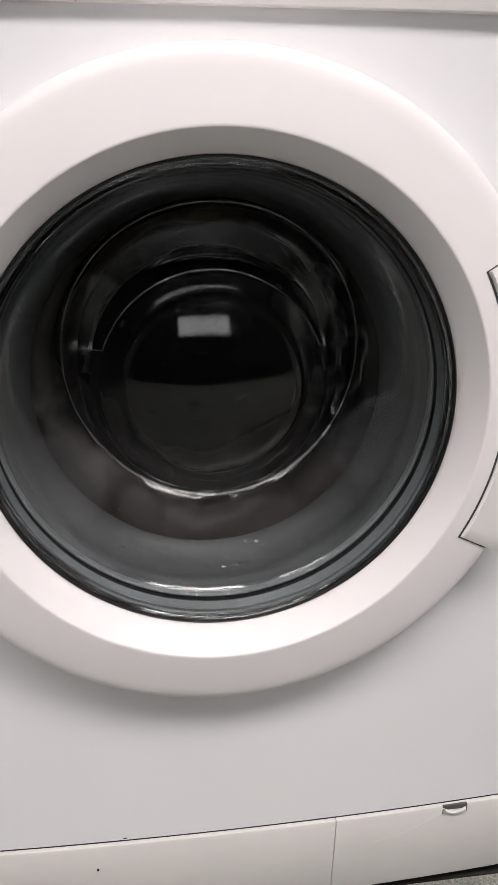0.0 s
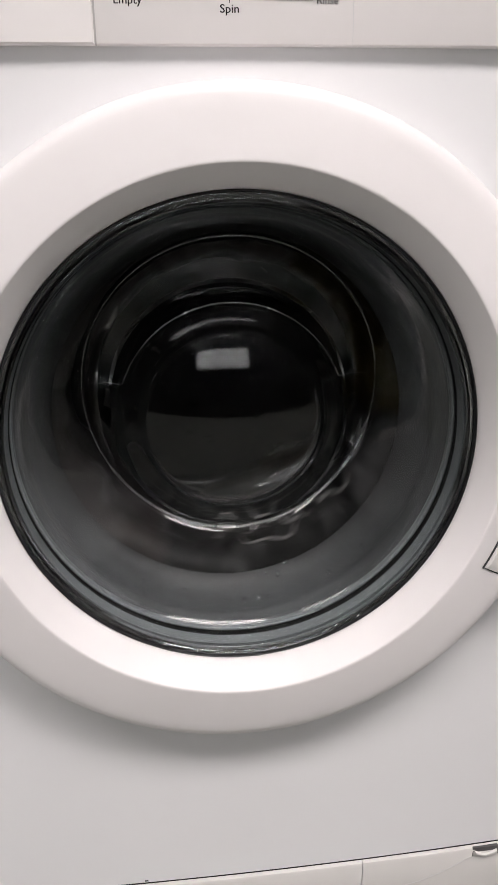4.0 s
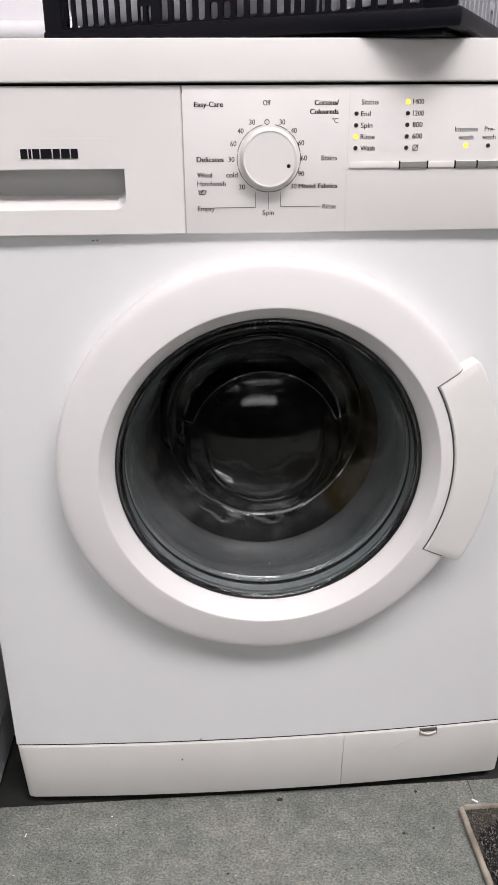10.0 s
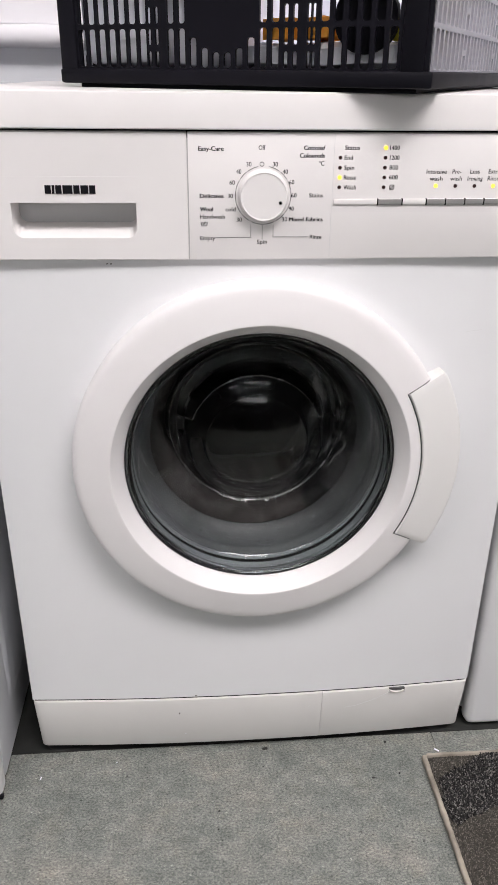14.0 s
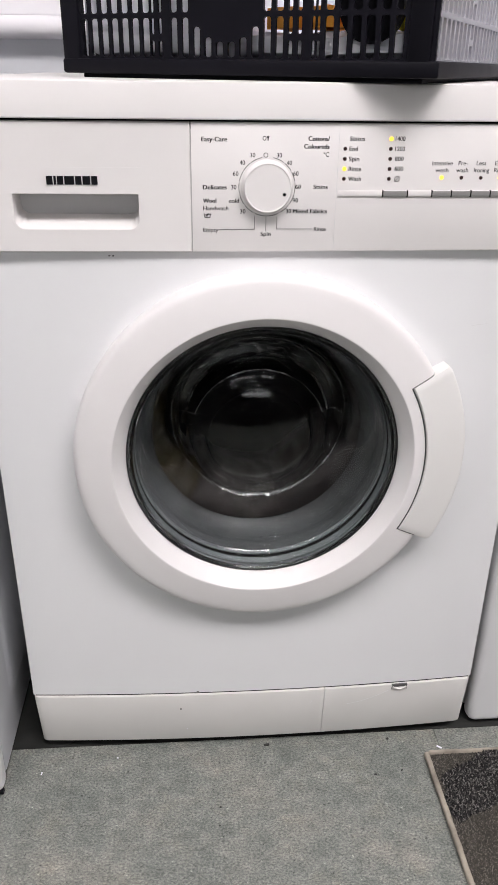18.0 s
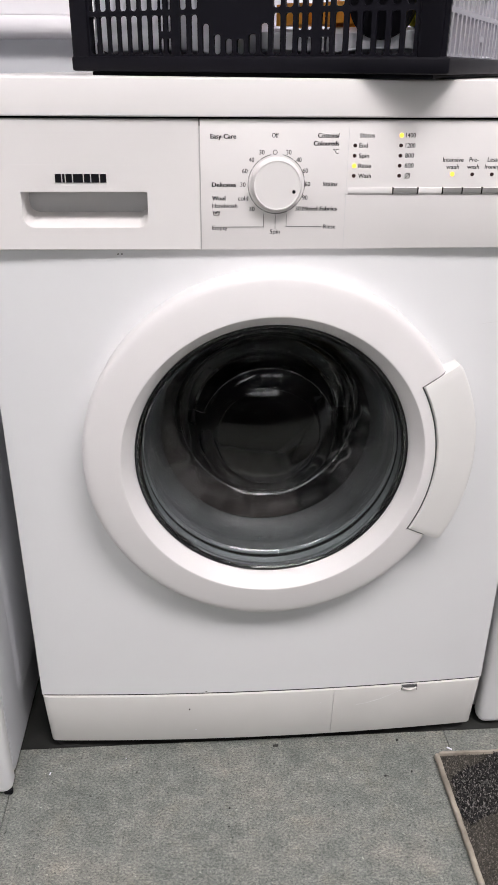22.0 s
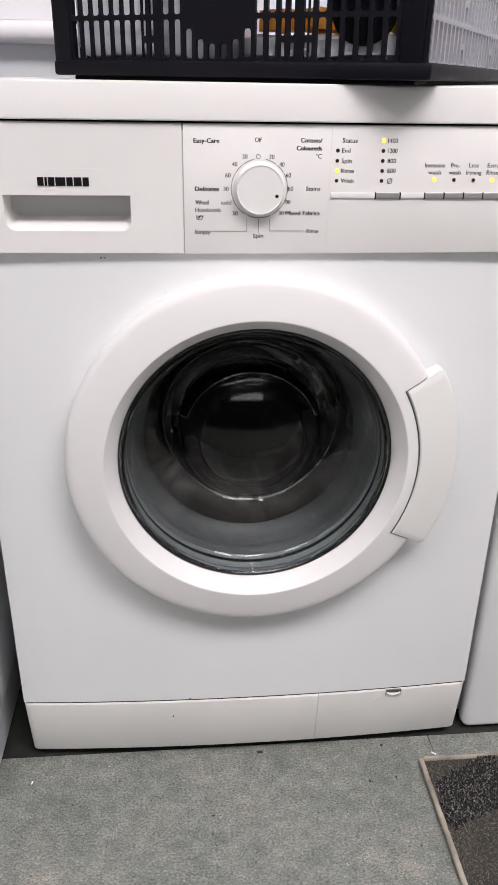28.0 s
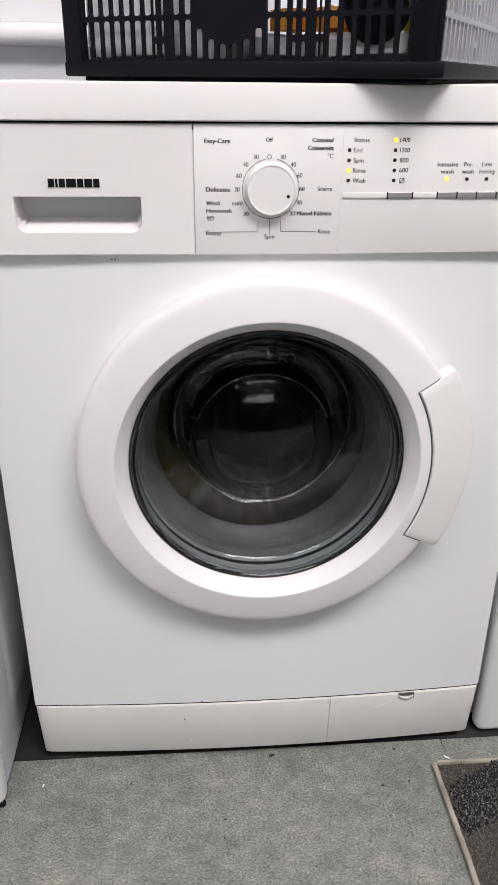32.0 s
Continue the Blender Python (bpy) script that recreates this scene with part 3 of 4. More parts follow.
for wx in (-0.0622, -0.0606, -0.0590, -0.0574):
    part("wave_mark", extrude_loop([(wx, 0.7276), (wx + 0.0008, 0.7282), (wx + 0.0016, 0.7276), (wx + 0.0016, 0.7272), (wx + 0.0008, 0.7278), (wx, 0.7272)], panel_y(-0.06) - 0.0004, panel_y(-0.06) - 0.0001), INK, panel, smooth=False)
part("dipping_bar", extrude_loop([(-0.0612, 0.7262), (-0.0586, 0.7290), (-0.0580, 0.7285), (-0.0600, 0.7256)], panel_y(-0.06) - 0.0004, panel_y(-0.06) - 0.0001), INK, panel, smooth=False)
part("no_spin_mark", lathe([(0.0021, panel_y(0.13) - 0.0004), (0.0026, panel_y(0.13) - 0.0004), (0.0026, panel_y(0.13) - 0.0001), (0.0021, panel_y(0.13) - 0.0001)], 0.1262, 0.7612, 20, close=True), INK, panel)
part("no_spin_bar", extrude_loop([(0.1236, 0.7588), (0.1284, 0.7640), (0.1288, 0.7636), (0.1240, 0.7584)], panel_y(0.126) - 0.0004, panel_y(0.126) - 0.0001), INK, panel, smooth=False)
for x, z, on in ((0.0731, 0.7888, 0), (0.0732, 0.7796, 0), (0.0734, 0.7705, 1), (0.0735, 0.7613, 0), (0.1174, 0.7979, 1), (0.1175, 0.7888, 0),
                 (0.1177, 0.7797, 0), (0.1179, 0.7705, 0), (0.1181, 0.7613, 0), (0.1709, 0.7626, 1), (0.1909, 0.7624, 0), (0.2107, 0.7623, 0), (0.2300, 0.7623, 1)):
    y = panel_y(x)
    part("indicator_light", disc(x, z, 0.0020 if on else 0.0018, y - 0.0006, y, 16), LED_ON if on else LED_OFF, panel, "lit yellow indicator" if on else "")


def knob():
    prof = [(0.0252, -0.0002), (0.0252, -0.0011), (0.0249, -0.0018), (0.0243, -0.0022), (0.0239, -0.0030), (0.0234, -0.0085), (0.0231, -0.0096), (0.0225, -0.0102),
            (0.0220, -0.0102), (0.0217, -0.0099), (0.0214, -0.0097), (0.0208, -0.0097), (0.0120, -0.0097), (0.0, -0.0097)]
    bm = lathe([(r, y + panel_y(0)) for r, y in prof], KX, KZ, 64)
    return bm


kn = part("program_dial", knob(), PANEL, panel, "round white program dial")
part("dial_dot", disc(0.0146, 0.7478, 0.0017, panel_y(0) - 0.0100, panel_y(0) - 0.0096, 16), INK, kn, smooth=False)
# the strip of buttons, a shelf of white with grey keys between black slits
part("button_strip", bowed_plate(0.0685, 0.2975, 0.7449, 0.7502, PY - 0.0014, 0.0014, 16, PB, 0.0006), PANEL, panel)
SLITS = [0.1129, 0.1378, 0.1625, 0.1823, 0.2022, 0.2221, 0.2420, 0.2619]
for a, b in zip(SLITS, SLITS[1:]):
    if abs(a - 0.1378) < 1e-6:
        continue
    part("push_button", bowed_plate(a + 0.0006, b - 0.0006, 0.7447, 0.7500, PY - 0.0017, 0.0017, 4, PB, 0.0005), GREYBTN, panel)
for x in SLITS:
    part("slit", box(x - 0.0006, x + 0.0006, panel_y(x) - 0.0019, panel_y(x), 0.7442, 0.7506), DARK, panel, smooth=False)
part("panel_seam", box(0.0668, 0.0671, panel_y(0.067) - 0.00025, panel_y(0.067), 0.6915, 0.8105), RECESS, panel, smooth=False)

# plinth and its flap
part("plinth", bowed_plate(-0.2975, 0.0922, 0.0165, 0.0998, -0.002, 0.02, 18, BULGE, 0.0022, 0.008, 0.003, (1, 0), 0.012), PLINTH, wm, "off-white plastic plinth strip")
flap = part("plinth_flap", bowed_plate(0.0928, 0.2975, 0.0165, 0.0998, -0.002, 0.02, 12, BULGE, 0.0022, 0.008, 0.003, (0, 1), 0.012), PLINTH, wm, "off-white plastic filter flap")
part("plinth_gap", bowed_plate(-0.2955, 0.2955, 0.0960, 0.1060, 0.0016, 0.006, 24, BULGE, 0.0003), DARK, wm, smooth=False)
# dark patch that paints the shade round the latch tab
part("notch_shade", box(0.1856, 0.2074, bow(0.197) - 0.0024, bow(0.197) + 0.002, 0.0912, 0.0996), INKGREY, flap, smooth=False)
part("notch_floor", box(0.1864, 0.2066, bow(0.197) - 0.0027, bow(0.197), 0.0905, 0.0955), PLINTH, flap, smooth=False)
TAB = [(0.1872 + 0.0186 * i / 10, 0.0972 - 0.0034 * math.sin(math.pi * i / 10)) for i in range(11)]
TAB += [(0.2058 - 0.0186 * i / 10, 0.0948 - 0.0034 * math.sin(math.pi * i / 10)) for i in range(11)]
part("flap_latch", extrude_loop(TAB, bow(0.197) - 0.0046, bow(0.197) - 0.0020, 0.0006), PLINTH, flap, "curved grip tab")
part("plinth_speck", disc(-0.1030, 0.0755, 0.0009, bow(-0.103) - 0.0024, bow(-0.103) + 0.002, 10), INK, wm, smooth=False)
for x in (-0.272, 0.272):
    for y in (0.028, 0.5):
        ft = lathe([(0.0, 0.0), (0.022, 0.0), (0.024, -0.004), (0.022, -0.012), (0.010, -0.014), (0.010, -0.034), (0.0, -0.034)], 0, 0, 24)
        o = part("foot", ft, FOOT, wm)
        o.matrix_local = pose(x, y, 0, 90, 0, 0) @ pose(0, 0, 0)

# ---- the door ----
door = part("door", lathe([
    (0.1700, 0.0075), (0.2060, 0.0050), (0.2080, -0.004), (0.2090, -0.0180), (0.2097, -0.0285), (0.2094, -0.0325), (0.2080, -0.0355), (0.2055, -0.0376),
    (0.2020, -0.0390), (0.1960, -0.0404), (0.1850, -0.0424), (0.1760, -0.0440), (0.1690, -0.0451), (0.1678, -0.0452), (0.1670, -0.0450), (0.1665, -0.0445), (0.1590, -0.0350),
    (0.1545, -0.0288), (0.1532, -0.0245), (0.1525, 0.0), (0.1560, 0.0075)], 0, CZ, 160, close=True), DOORW, wm, "white ring-shaped door frame")
part("glass_seal", lathe([(0.1533, -0.0250), (0.1529, -0.0256), (0.1522, -0.0250), (0.1520, -0.0220), (0.1533, -0.0200)], 0, CZ, 128, close=True), BLACKTRIM, door, "black rim round the glass")


def handle():
    """A curved grip: one rounded cross-section swept along the ring, its outer edge falling back."""
    a0, a1, n = 61.0, 119.0, 44
    bm = bmesh.new()
    rings = []
    for i in range(n + 1):
        t = i / n
        d = min(t, 1 - t) * (a1 - a0)
        ro = 0.2275 - 0.0018 * max(0.0, 1 - d / 0.9) ** 2
        lift = 0.0012 * max(0.0, 1 - d / 0.5) ** 2
        ri, top = 0.1808, -0.0452 + lift
        fall = 0.0085
        prof = [(ri, -0.0060), (ri, top + 0.0020), (ri + 0.0005, top + 0.0008), (ri + 0.0016, top)]
        for k in range(1, 8):
            prof.append((ri + 0.0016 + (ro - ri - 0.0046) * k / 7, top + fall * k / 7))
        yo = top + fall
        prof += [(ro - 0.0014, yo + 0.0006), (ro - 0.0004, yo + 0.0020), (ro, yo + 0.0042), (ro - 0.0006, -0.0160), (0.2080, -0.0150), (0.2060, -0.0060)]
        a = radians(a0 + (a1 - a0) * t)
        rings.append([bm.verts.new((r * math.sin(a), y, CZ + r * math.cos(a))) for r, y in prof])
    m = len(rings[0])
    for p, q in zip(rings, rings[1:]):
        for j in range(m):
            k = (j + 1) % m
            bm.faces.new((p[j], p[k], q[k], q[j]))
    bm.faces.new(rings[0][::-1])
    bm.faces.new(rings[-1])
    bmesh.ops.recalc_face_normals(bm, faces=bm.faces[:])
    return bm


def ring_y(r):
    prof = [(0.1682, -0.0452), (0.1760, -0.0440), (0.1850, -0.0424), (0.1960, -0.0404), (0.2020, -0.0390), (0.2055, -0.0376), (0.2080, -0.0355), (0.2094, -0.0325), (0.2097, -0.0285)]
    for (ra, ya), (rb, yb) in zip(prof, prof[1:]):
        if r <= rb:
            return ya + (yb - ya) * (r - ra) / (rb - ra)
    return -0.0285


def handle_gap():
    """The dark joint round the handle: along its inner arc and its two ends."""
    bm = bmesh.new()
    def strip(pts):
        top = [bm.verts.new((r * math.sin(radians(a)), ring_y(r) - 0.0005, CZ + r * math.cos(radians(a)))) for r, a in pts]
        for i in range(0, len(top) - 2, 2):
            bm.faces.new((top[i], top[i + 1], top[i + 3], top[i + 2]))
    strip([(r, 60.6 + 58.8 * i / 40) for i in range(41) for r in (0.1793, 0.1806)])
    for a in (60.6, 119.05):
        strip([(0.1793 + 0.03 * i / 12, a + d) for i in range(13) for d in (0, 0.22)])
    bmesh.ops.recalc_face_normals(bm, faces=bm.faces[:])
    bmesh.ops.solidify(bm, geom=bm.faces[:], thickness=0.0004)
    return bm


part("handle_gap", handle_gap(), SEATDARK, door, smooth=False)
part("door_handle", handle(), HANDLE, door, "white curved door handle")


def step01(x):
    x = min(1.0, max(0.0, x))
    return x * x * (3 - 2 * x)


def face_edge(a):
    """Radius and depth of the edge of the end face, a circle set above the door's middle; a in degrees from the top."""
    s, c = math.sin(radians(a)), math.cos(radians(a))
    return 0.0215 * c + math.sqrt(0.1040 ** 2 - (0.0215 * s) ** 2), 0.0360 + 0.010 * s * s - 0.012 * max(0.0, c) ** 2


def collar_edge(a):
    """Radius and depth of the ring round the collar."""
    return 0.0803, 0.0367 + 0.0053 * max(0.0, math.cos(radians(a)))


def cone_y(r, a):
    rf, yf = face_edge(a)
    return 0.0030 + (yf - 0.0030) * (0.1370 - r) / (0.1370 - rf)


def bowl():
    """Lip, short wall, a cone that is steep above and shallow below, an end face with a sunk crescent in its upper half,
    a sloping collar and a dome that stands towards the room; about 4 mm thick."""
    rc, edge = 0.170, 0.0605
    top = 0.0255 - (rc - math.sqrt(rc * rc - edge * edge))
    cap = [edge * (1 - i / 14) for i in range(15)]
    bm = bmesh.new()
    n, cols = 192, []
    for i in range(n):
        a = 360.0 * i / n
        off = min(a, 360 - a)
        s, c = math.sin(radians(a)), math.cos(radians(a))
        rf, yf = face_edge(a)
        r2, y2 = collar_edge(a)
        g, w = rf - r2, step01((112 - off) / 46)
        lift = y2 - 0.0367
        front = [(0.1518, -0.0215), (0.1510, -0.0232), (0.1478, -0.0236), (0.1462, -0.0222), (0.1452, -0.0120), (0.1440, -0.0040), (0.1415, 0.0000), (0.1370, 0.0030)]
        front += [(0.1370 + (rf - 0.1370) * k, 0.0030 + (yf - 0.0030) * k) for k in (0.3, 0.6, 0.9)]
        front += [(rf, yf), (rf - 0.10 * g, yf + 0.0007 + 0.006 * w), (rf - 0.20 * g, yf + 0.0009 + 0.020 * w), (rf - 0.36 * g, yf + 0.0009 + 0.027 * w),
                  (r2 + 0.26 * g, y2 + (yf - y2) * 0.4 + 0.0006 + 0.026 * w), (r2 + 0.10 * g, y2 + 0.0004 + 0.012 * w), (r2, y2)]
        front += [(r, y2 - d) for r, d in ((0.0794, 0.0012), (0.0784, 0.0020), (0.0764, 0.0030), (0.0740, 0.0040), (0.0716, 0.0048), (0.0694, 0.0054), (0.0674, 0.0059))]
        front += [(r, 0.0270 + (y2 - 0.0332) * k) for r, k in ((0.0650, 0.80), (0.0632, 0.48), (0.0620, 0.18), (0.0612, 0.0))]
        front += [(r, top + rc - math.sqrt(rc * rc - r * r)) for r in cap]
        back = [(r, top + 0.0046 + rc - math.sqrt(rc * rc - r * r)) for r in cap[::-1]]
        back += [(r, y + lift * (r - 0.0612) / 0.0190) for r, y in ((0.0640, 0.0330), (0.0690, 0.0356), (0.0760, 0.0380))]
        back += [(r2, y2 + 0.0042), (r2 + 0.16 * g, y2 + 0.0046 + 0.018 * w), (r2 + 0.34 * g, y2 + (yf - y2) * 0.4 + 0.0048 + 0.027 * w), (rf - 0.30 * g, yf + 0.0048 + 0.027 * w),
                 (rf - 0.08 * g + 0.001, yf + 0.0045 + 0.018 * w), (rf + 0.0022, yf + 0.0036 + 0.002 * w)]
        back += [(0.1385 + (rf - 0.1385) * k + 0.0016, 0.0072 + (yf - 0.0036) * k) for k in (0.7, 0.35)]
        back += [(0.1395, 0.0068), (0.1455, 0.0030), (0.1485, -0.0030), (0.1497, -0.0120), (0.1512, -0.0170)]
        cols.append([bm.verts.new((r * s, y, CZ + r * c)) for r, y in front + back])
    m = len(cols[0])
    for i in range(n):
        p, q = cols[i], cols[(i + 1) % n]
        for j in range(m):
            k = (j + 1) % m
            bm.faces.new((p[j], p[k], q[k], q[j]))
    bmesh.ops.remove_doubles(bm, verts=bm.verts[:], dist=1e-6)
    bmesh.ops.recalc_face_normals(bm, faces=bm.faces[:])
    return bm


part("glass_seat", lathe([(0.1531, -0.0215), (0.1518, -0.0200), (0.1516, -0.0140), (0.1520, -0.0138)], 0, CZ, 128), SEATDARK, door)
part("glass_seat", lathe([(0.1521, -0.0139), (0.1514, -0.0136), (0.1511, -0.0060), (0.1508, -0.0038), (0.1520, -0.0034)], 0, CZ, 128), SEAT, door)
part("seat_groove", lathe([(0.1524, -0.0036), (0.1519, -0.0030), (0.1519, 0.0045), (0.1530, 0.0050)], 0, CZ, 128), DARK, door)
part("seal_bead", lathe([(0.1570, 0.0090), (0.1535, 0.0058), (0.1513, 0.0046), (0.1498, 0.0054), (0.1492, 0.0080), (0.1500, 0.0115), (0.1525, 0.0140)], 0, CZ, 128), SEAT, wm, "grey rolled edge of the rubber seal")
gl = part("door_glass", bowl(), GLASS, door, "clear bowl-shaped door glass")
gl.visible_shadow = False


NUB = glass_mat("polished_glass_nub", 1.7, 0.02, 0.08)


def bead(points, w, shut=False):
    """A fine rounded bead along points (radius, y, angle)."""
    bm = bmesh.new()
    rings = []
    for r, y, a in points:
        s, c = math.sin(radians(a)), math.cos(radians(a))
        rings.append([bm.verts.new(((r + w * math.cos(0.785 * k)) * s, y + w * math.sin(0.785 * k), CZ + (r + w * math.cos(0.785 * k)) * c)) for k in range(8)])
    for p, q in zip(rings, rings[1:] + rings[:1] if shut else rings[1:]):
        for k in range(8):
            bm.faces.new((p[k], p[(k + 1) % 8], q[(k + 1) % 8], q[k]))
    if not shut:
        bm.faces.new(rings[0][::-1])
        bm.faces.new(rings[-1])
    bmesh.ops.recalc_face_normals(bm, faces=bm.faces[:])
    return bm


def hooked_arc():
    """The collar's upper ring, its two ends turned outwards across the face."""
    pts = [(*collar_edge(a), a) for a in range(-70, 71, 2)]
    out = []
    for k in range(1, 9):
        t = k / 8
        a = 70 + 6 * math.sin(1.5 * t)
        rf, yf = face_edge(a)
        out.append((0.0803 + (rf - 0.0825) * t, 0.0385 + 0.016 * step01(2 * t), a))
    return [(r, y, -a) for r, y, a in out[::-1]] + pts + out


BEADS = [(bead([(r, y + 0.0003, a) for r, y, a in hooked_arc()], 0.0005), RIDGEGLASS),
         (bead([(*face_edge(a), a) for a in range(-112, 113, 2)], 0.0003), RIDGEGLASS),
         (bead([(*face_edge(a), a) for a in range(112, 249, 2)], 0.0009), RIDGEGLASS),
         (bead([(0.1503, -0.0236, a) for a in range(0, 360, 3)], 0.0011, True), NUB)]
for bm, mt in BEADS:
    rd = part("moulded_ridge", bm, mt, gl, "fine ridge moulded in the glass")
    rd.visible_shadow = False
for na, nl in ((161, 0.0052), (200, 0.0024)):
    nb = bmesh.new()
    nr, ny = face_edge(na)
    bmesh.ops.create_icosphere(nb, subdivisions=3, radius=1.0, matrix=pose(nr * math.sin(radians(na)), ny - 0.0010, CZ + nr * math.cos(radians(na)), 0, na - 180, 0) @ Matrix.Diagonal((nl, 0.0016, 0.0016, 1)))
    nub = part("moulded_nub", nb, NUB, gl)
    nub.visible_shadow = False

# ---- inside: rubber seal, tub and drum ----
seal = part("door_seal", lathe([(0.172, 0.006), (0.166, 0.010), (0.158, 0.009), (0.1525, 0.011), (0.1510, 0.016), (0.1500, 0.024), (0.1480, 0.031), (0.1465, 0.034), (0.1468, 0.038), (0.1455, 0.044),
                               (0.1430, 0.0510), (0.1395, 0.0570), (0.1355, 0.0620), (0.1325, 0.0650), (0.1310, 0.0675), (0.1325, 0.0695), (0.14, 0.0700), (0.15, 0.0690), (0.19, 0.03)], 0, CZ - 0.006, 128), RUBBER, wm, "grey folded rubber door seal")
part("tub", lathe([(0.15, 0.068), (0.262, 0.068), (0.262, 0.46), (0.0, 0.46)], 0, CZ, 64), BLACKTRIM, wm)


def drum_mesh():
    bm = lathe([(0.140, 0.074), (0.146, 0.070), (0.20, 0.076), (0.242, 0.085), (0.242, 0.40), (0.235, 0.415), (0.10, 0.425), (0.05, 0.41), (0.0, 0.408)], 0, 0, 72)
    for k in range(3):
        a = 2 * math.pi * k / 3
        pad = box(-0.02, 0.02, 0.11, 0.39, 0.195, 0.245, 0.012)
        bmesh.ops.rotate(pad, verts=pad.verts[:], cent=(0, 0, 0), matrix=Matrix.Rotation(a, 3, "Y"))
        add_bm(bm, pad)
    return bm


drum = part("drum", drum_mesh(), STEEL, wm, "steel drum, spinning")
drum.location = (0, 0, CZ)

# ---- the laundry, pressed against the drum ----
load = tagged(new("laundry_load"), "wet dark laundry with a mustard piece, pressed against the spinning drum", "laundry")
load.location = (0, 0, CZ)


def hollow_radius(a):
    """The radius of the open middle at the angle a (degrees, clockwise from the mustard piece)."""
    r = radians(a)
    return 0.119 + 0.006 * math.cos(r - 2.2) + 0.004 * math.cos(2 * r + 0.7) + 0.003 * math.cos(5 * r + 1.1) + 0.0025 * math.cos(11 * r)


def garment(a0, a1, seed, fold):
    """One piece of laundry between two angles: a folded slab from the drum wall to the open middle."""
    bm = bmesh.new()
    n = max(8, int((a1 - a0) / 2.0))
    cols = []
    for i in range(n + 1):
        a = a0 + (a1 - a0) * i / n
        s, c = math.sin(radians(a)), math.cos(radians(a))
        ri = hollow_radius(a)
        edge = min(1.0, min(i, n - i) / 2.5)
        prof = [(0.232, 0.092)]
        for j in range(8):
            t = j / 7
            prof.append((0.232 + (ri + 0.012 - 0.232) * t, 0.084 + 0.006 * math.sin(4 * t + seed)))
        prof += [(ri + 0.004, 0.096), (ri, 0.108)]
        for j in range(1, 9):
            prof.append((ri - 0.006 * math.sin(j * 0.6 + seed) + 0.004 * j / 8, 0.108 + 0.13 * j / 8))
        prof += [(ri + 0.03, 0.252), (0.232, 0.262)]
        col = []
        for r, y in prof:
            k = noise.noise(Vector((r * 30 + seed * 7, a * 0.055 * fold, y * 16)))
            k2 = noise.noise(Vector((r * 60 - seed * 5, a * 0.16 * fold, y * 30 + 3)))
            dr = (0.010 * k + 0.006 * k2 + 0.006 * (1 - edge)) * (1 if r < 0.225 else 0)
            dy = (0.010 * k2 + 0.008 * k) * (1 if r < 0.225 and y < 0.12 else 0)
            col.append(bm.verts.new((s * (r + dr), max(0.078, y + dy), c * (r + dr))))
        cols.append(col)
    m = len(cols[0])
    for p, q in zip(cols, cols[1:]):
        for j in range(m):
            k = (j + 1) % m
            bm.faces.new((p[j], p[k], q[k], q[j]))
    bm.faces.new(cols[0])
    bm.faces.new(cols[-1][::-1])
    bmesh.ops.recalc_face_normals(bm, faces=bm.faces[:])
    return bm


for a0, a1, mt, seed, fold, lab in ((-36, 34, CLOTH_YELLOW, 1.0, 1.0, "mustard yellow cloth"), (34, 72, CLOTH_DARK, 2.0, 1.3, "black folded cloth"), (72, 140, CLOTH_DARK, 3.0, 1.6, "black wet cloth"),
                                    (140, 212, CLOTH_BROWN, 4.0, 0.7, "dark grey-brown cloth"), (212, 270, CLOTH_BROWN, 5.0, 0.6, "dark grey-brown cloth"), (270, 324, CLOTH_BROWN, 6.0, 1.2, "dark grey-brown cloth")):
    part("garment", garment(a0, a1, seed, fold), mt, load, lab, sharp=180)


def wet_fold(a0, a1, rad, y, thick):
    """A smooth rolled fold of wet cloth along the rim of the open middle, thinning out to both ends."""
    bm = bmesh.new()
    n, m, rings = 40, 14, []
    for i in range(n + 1):
        t = i / n
        a = radians(a0 + (a1 - a0) * t)
        w = thick * (math.sin(math.pi * t) ** 0.6 + 0.04)
        ring = []
        for j in range(m):
            b = 2 * math.pi * j / m
            k = 1 + 0.12 * noise.noise(Vector((t * 6, j * 0.4, a0)))
            r = rad + 0.6 * thick - w * 0.5 + w * k * math.cos(b) + 0.003 * math.sin(7 * t)
            ring.append(bm.verts.new((r * math.sin(a), y + 1.5 * w * k * math.sin(b), r * math.cos(a))))
        rings.append(ring)
    for p, q in zip(rings, rings[1:]):
        for j in range(m):
            k = (j + 1) % m
            bm.faces.new((p[j], p[k], q[k], q[j]))
    bm.faces.new(rings[0][::-1])
    bm.faces.new(rings[-1])
    bmesh.ops.recalc_face_normals(bm, faces=bm.faces[:])
    return bm


part("fold", wet_fold(48, 134, 0.086, 0.125, 0.015), CLOTH_SHINE, load, "black shiny wet fold")
part("fold", wet_fold(40, 84, 0.112, 0.098, 0.006), CLOTH_SHINE, load, "black shiny wet fold")
part("fold", wet_fold(66, 146, 0.110, 0.205, 0.007), CLOTH_SHINE, load, "black shiny wet fold")


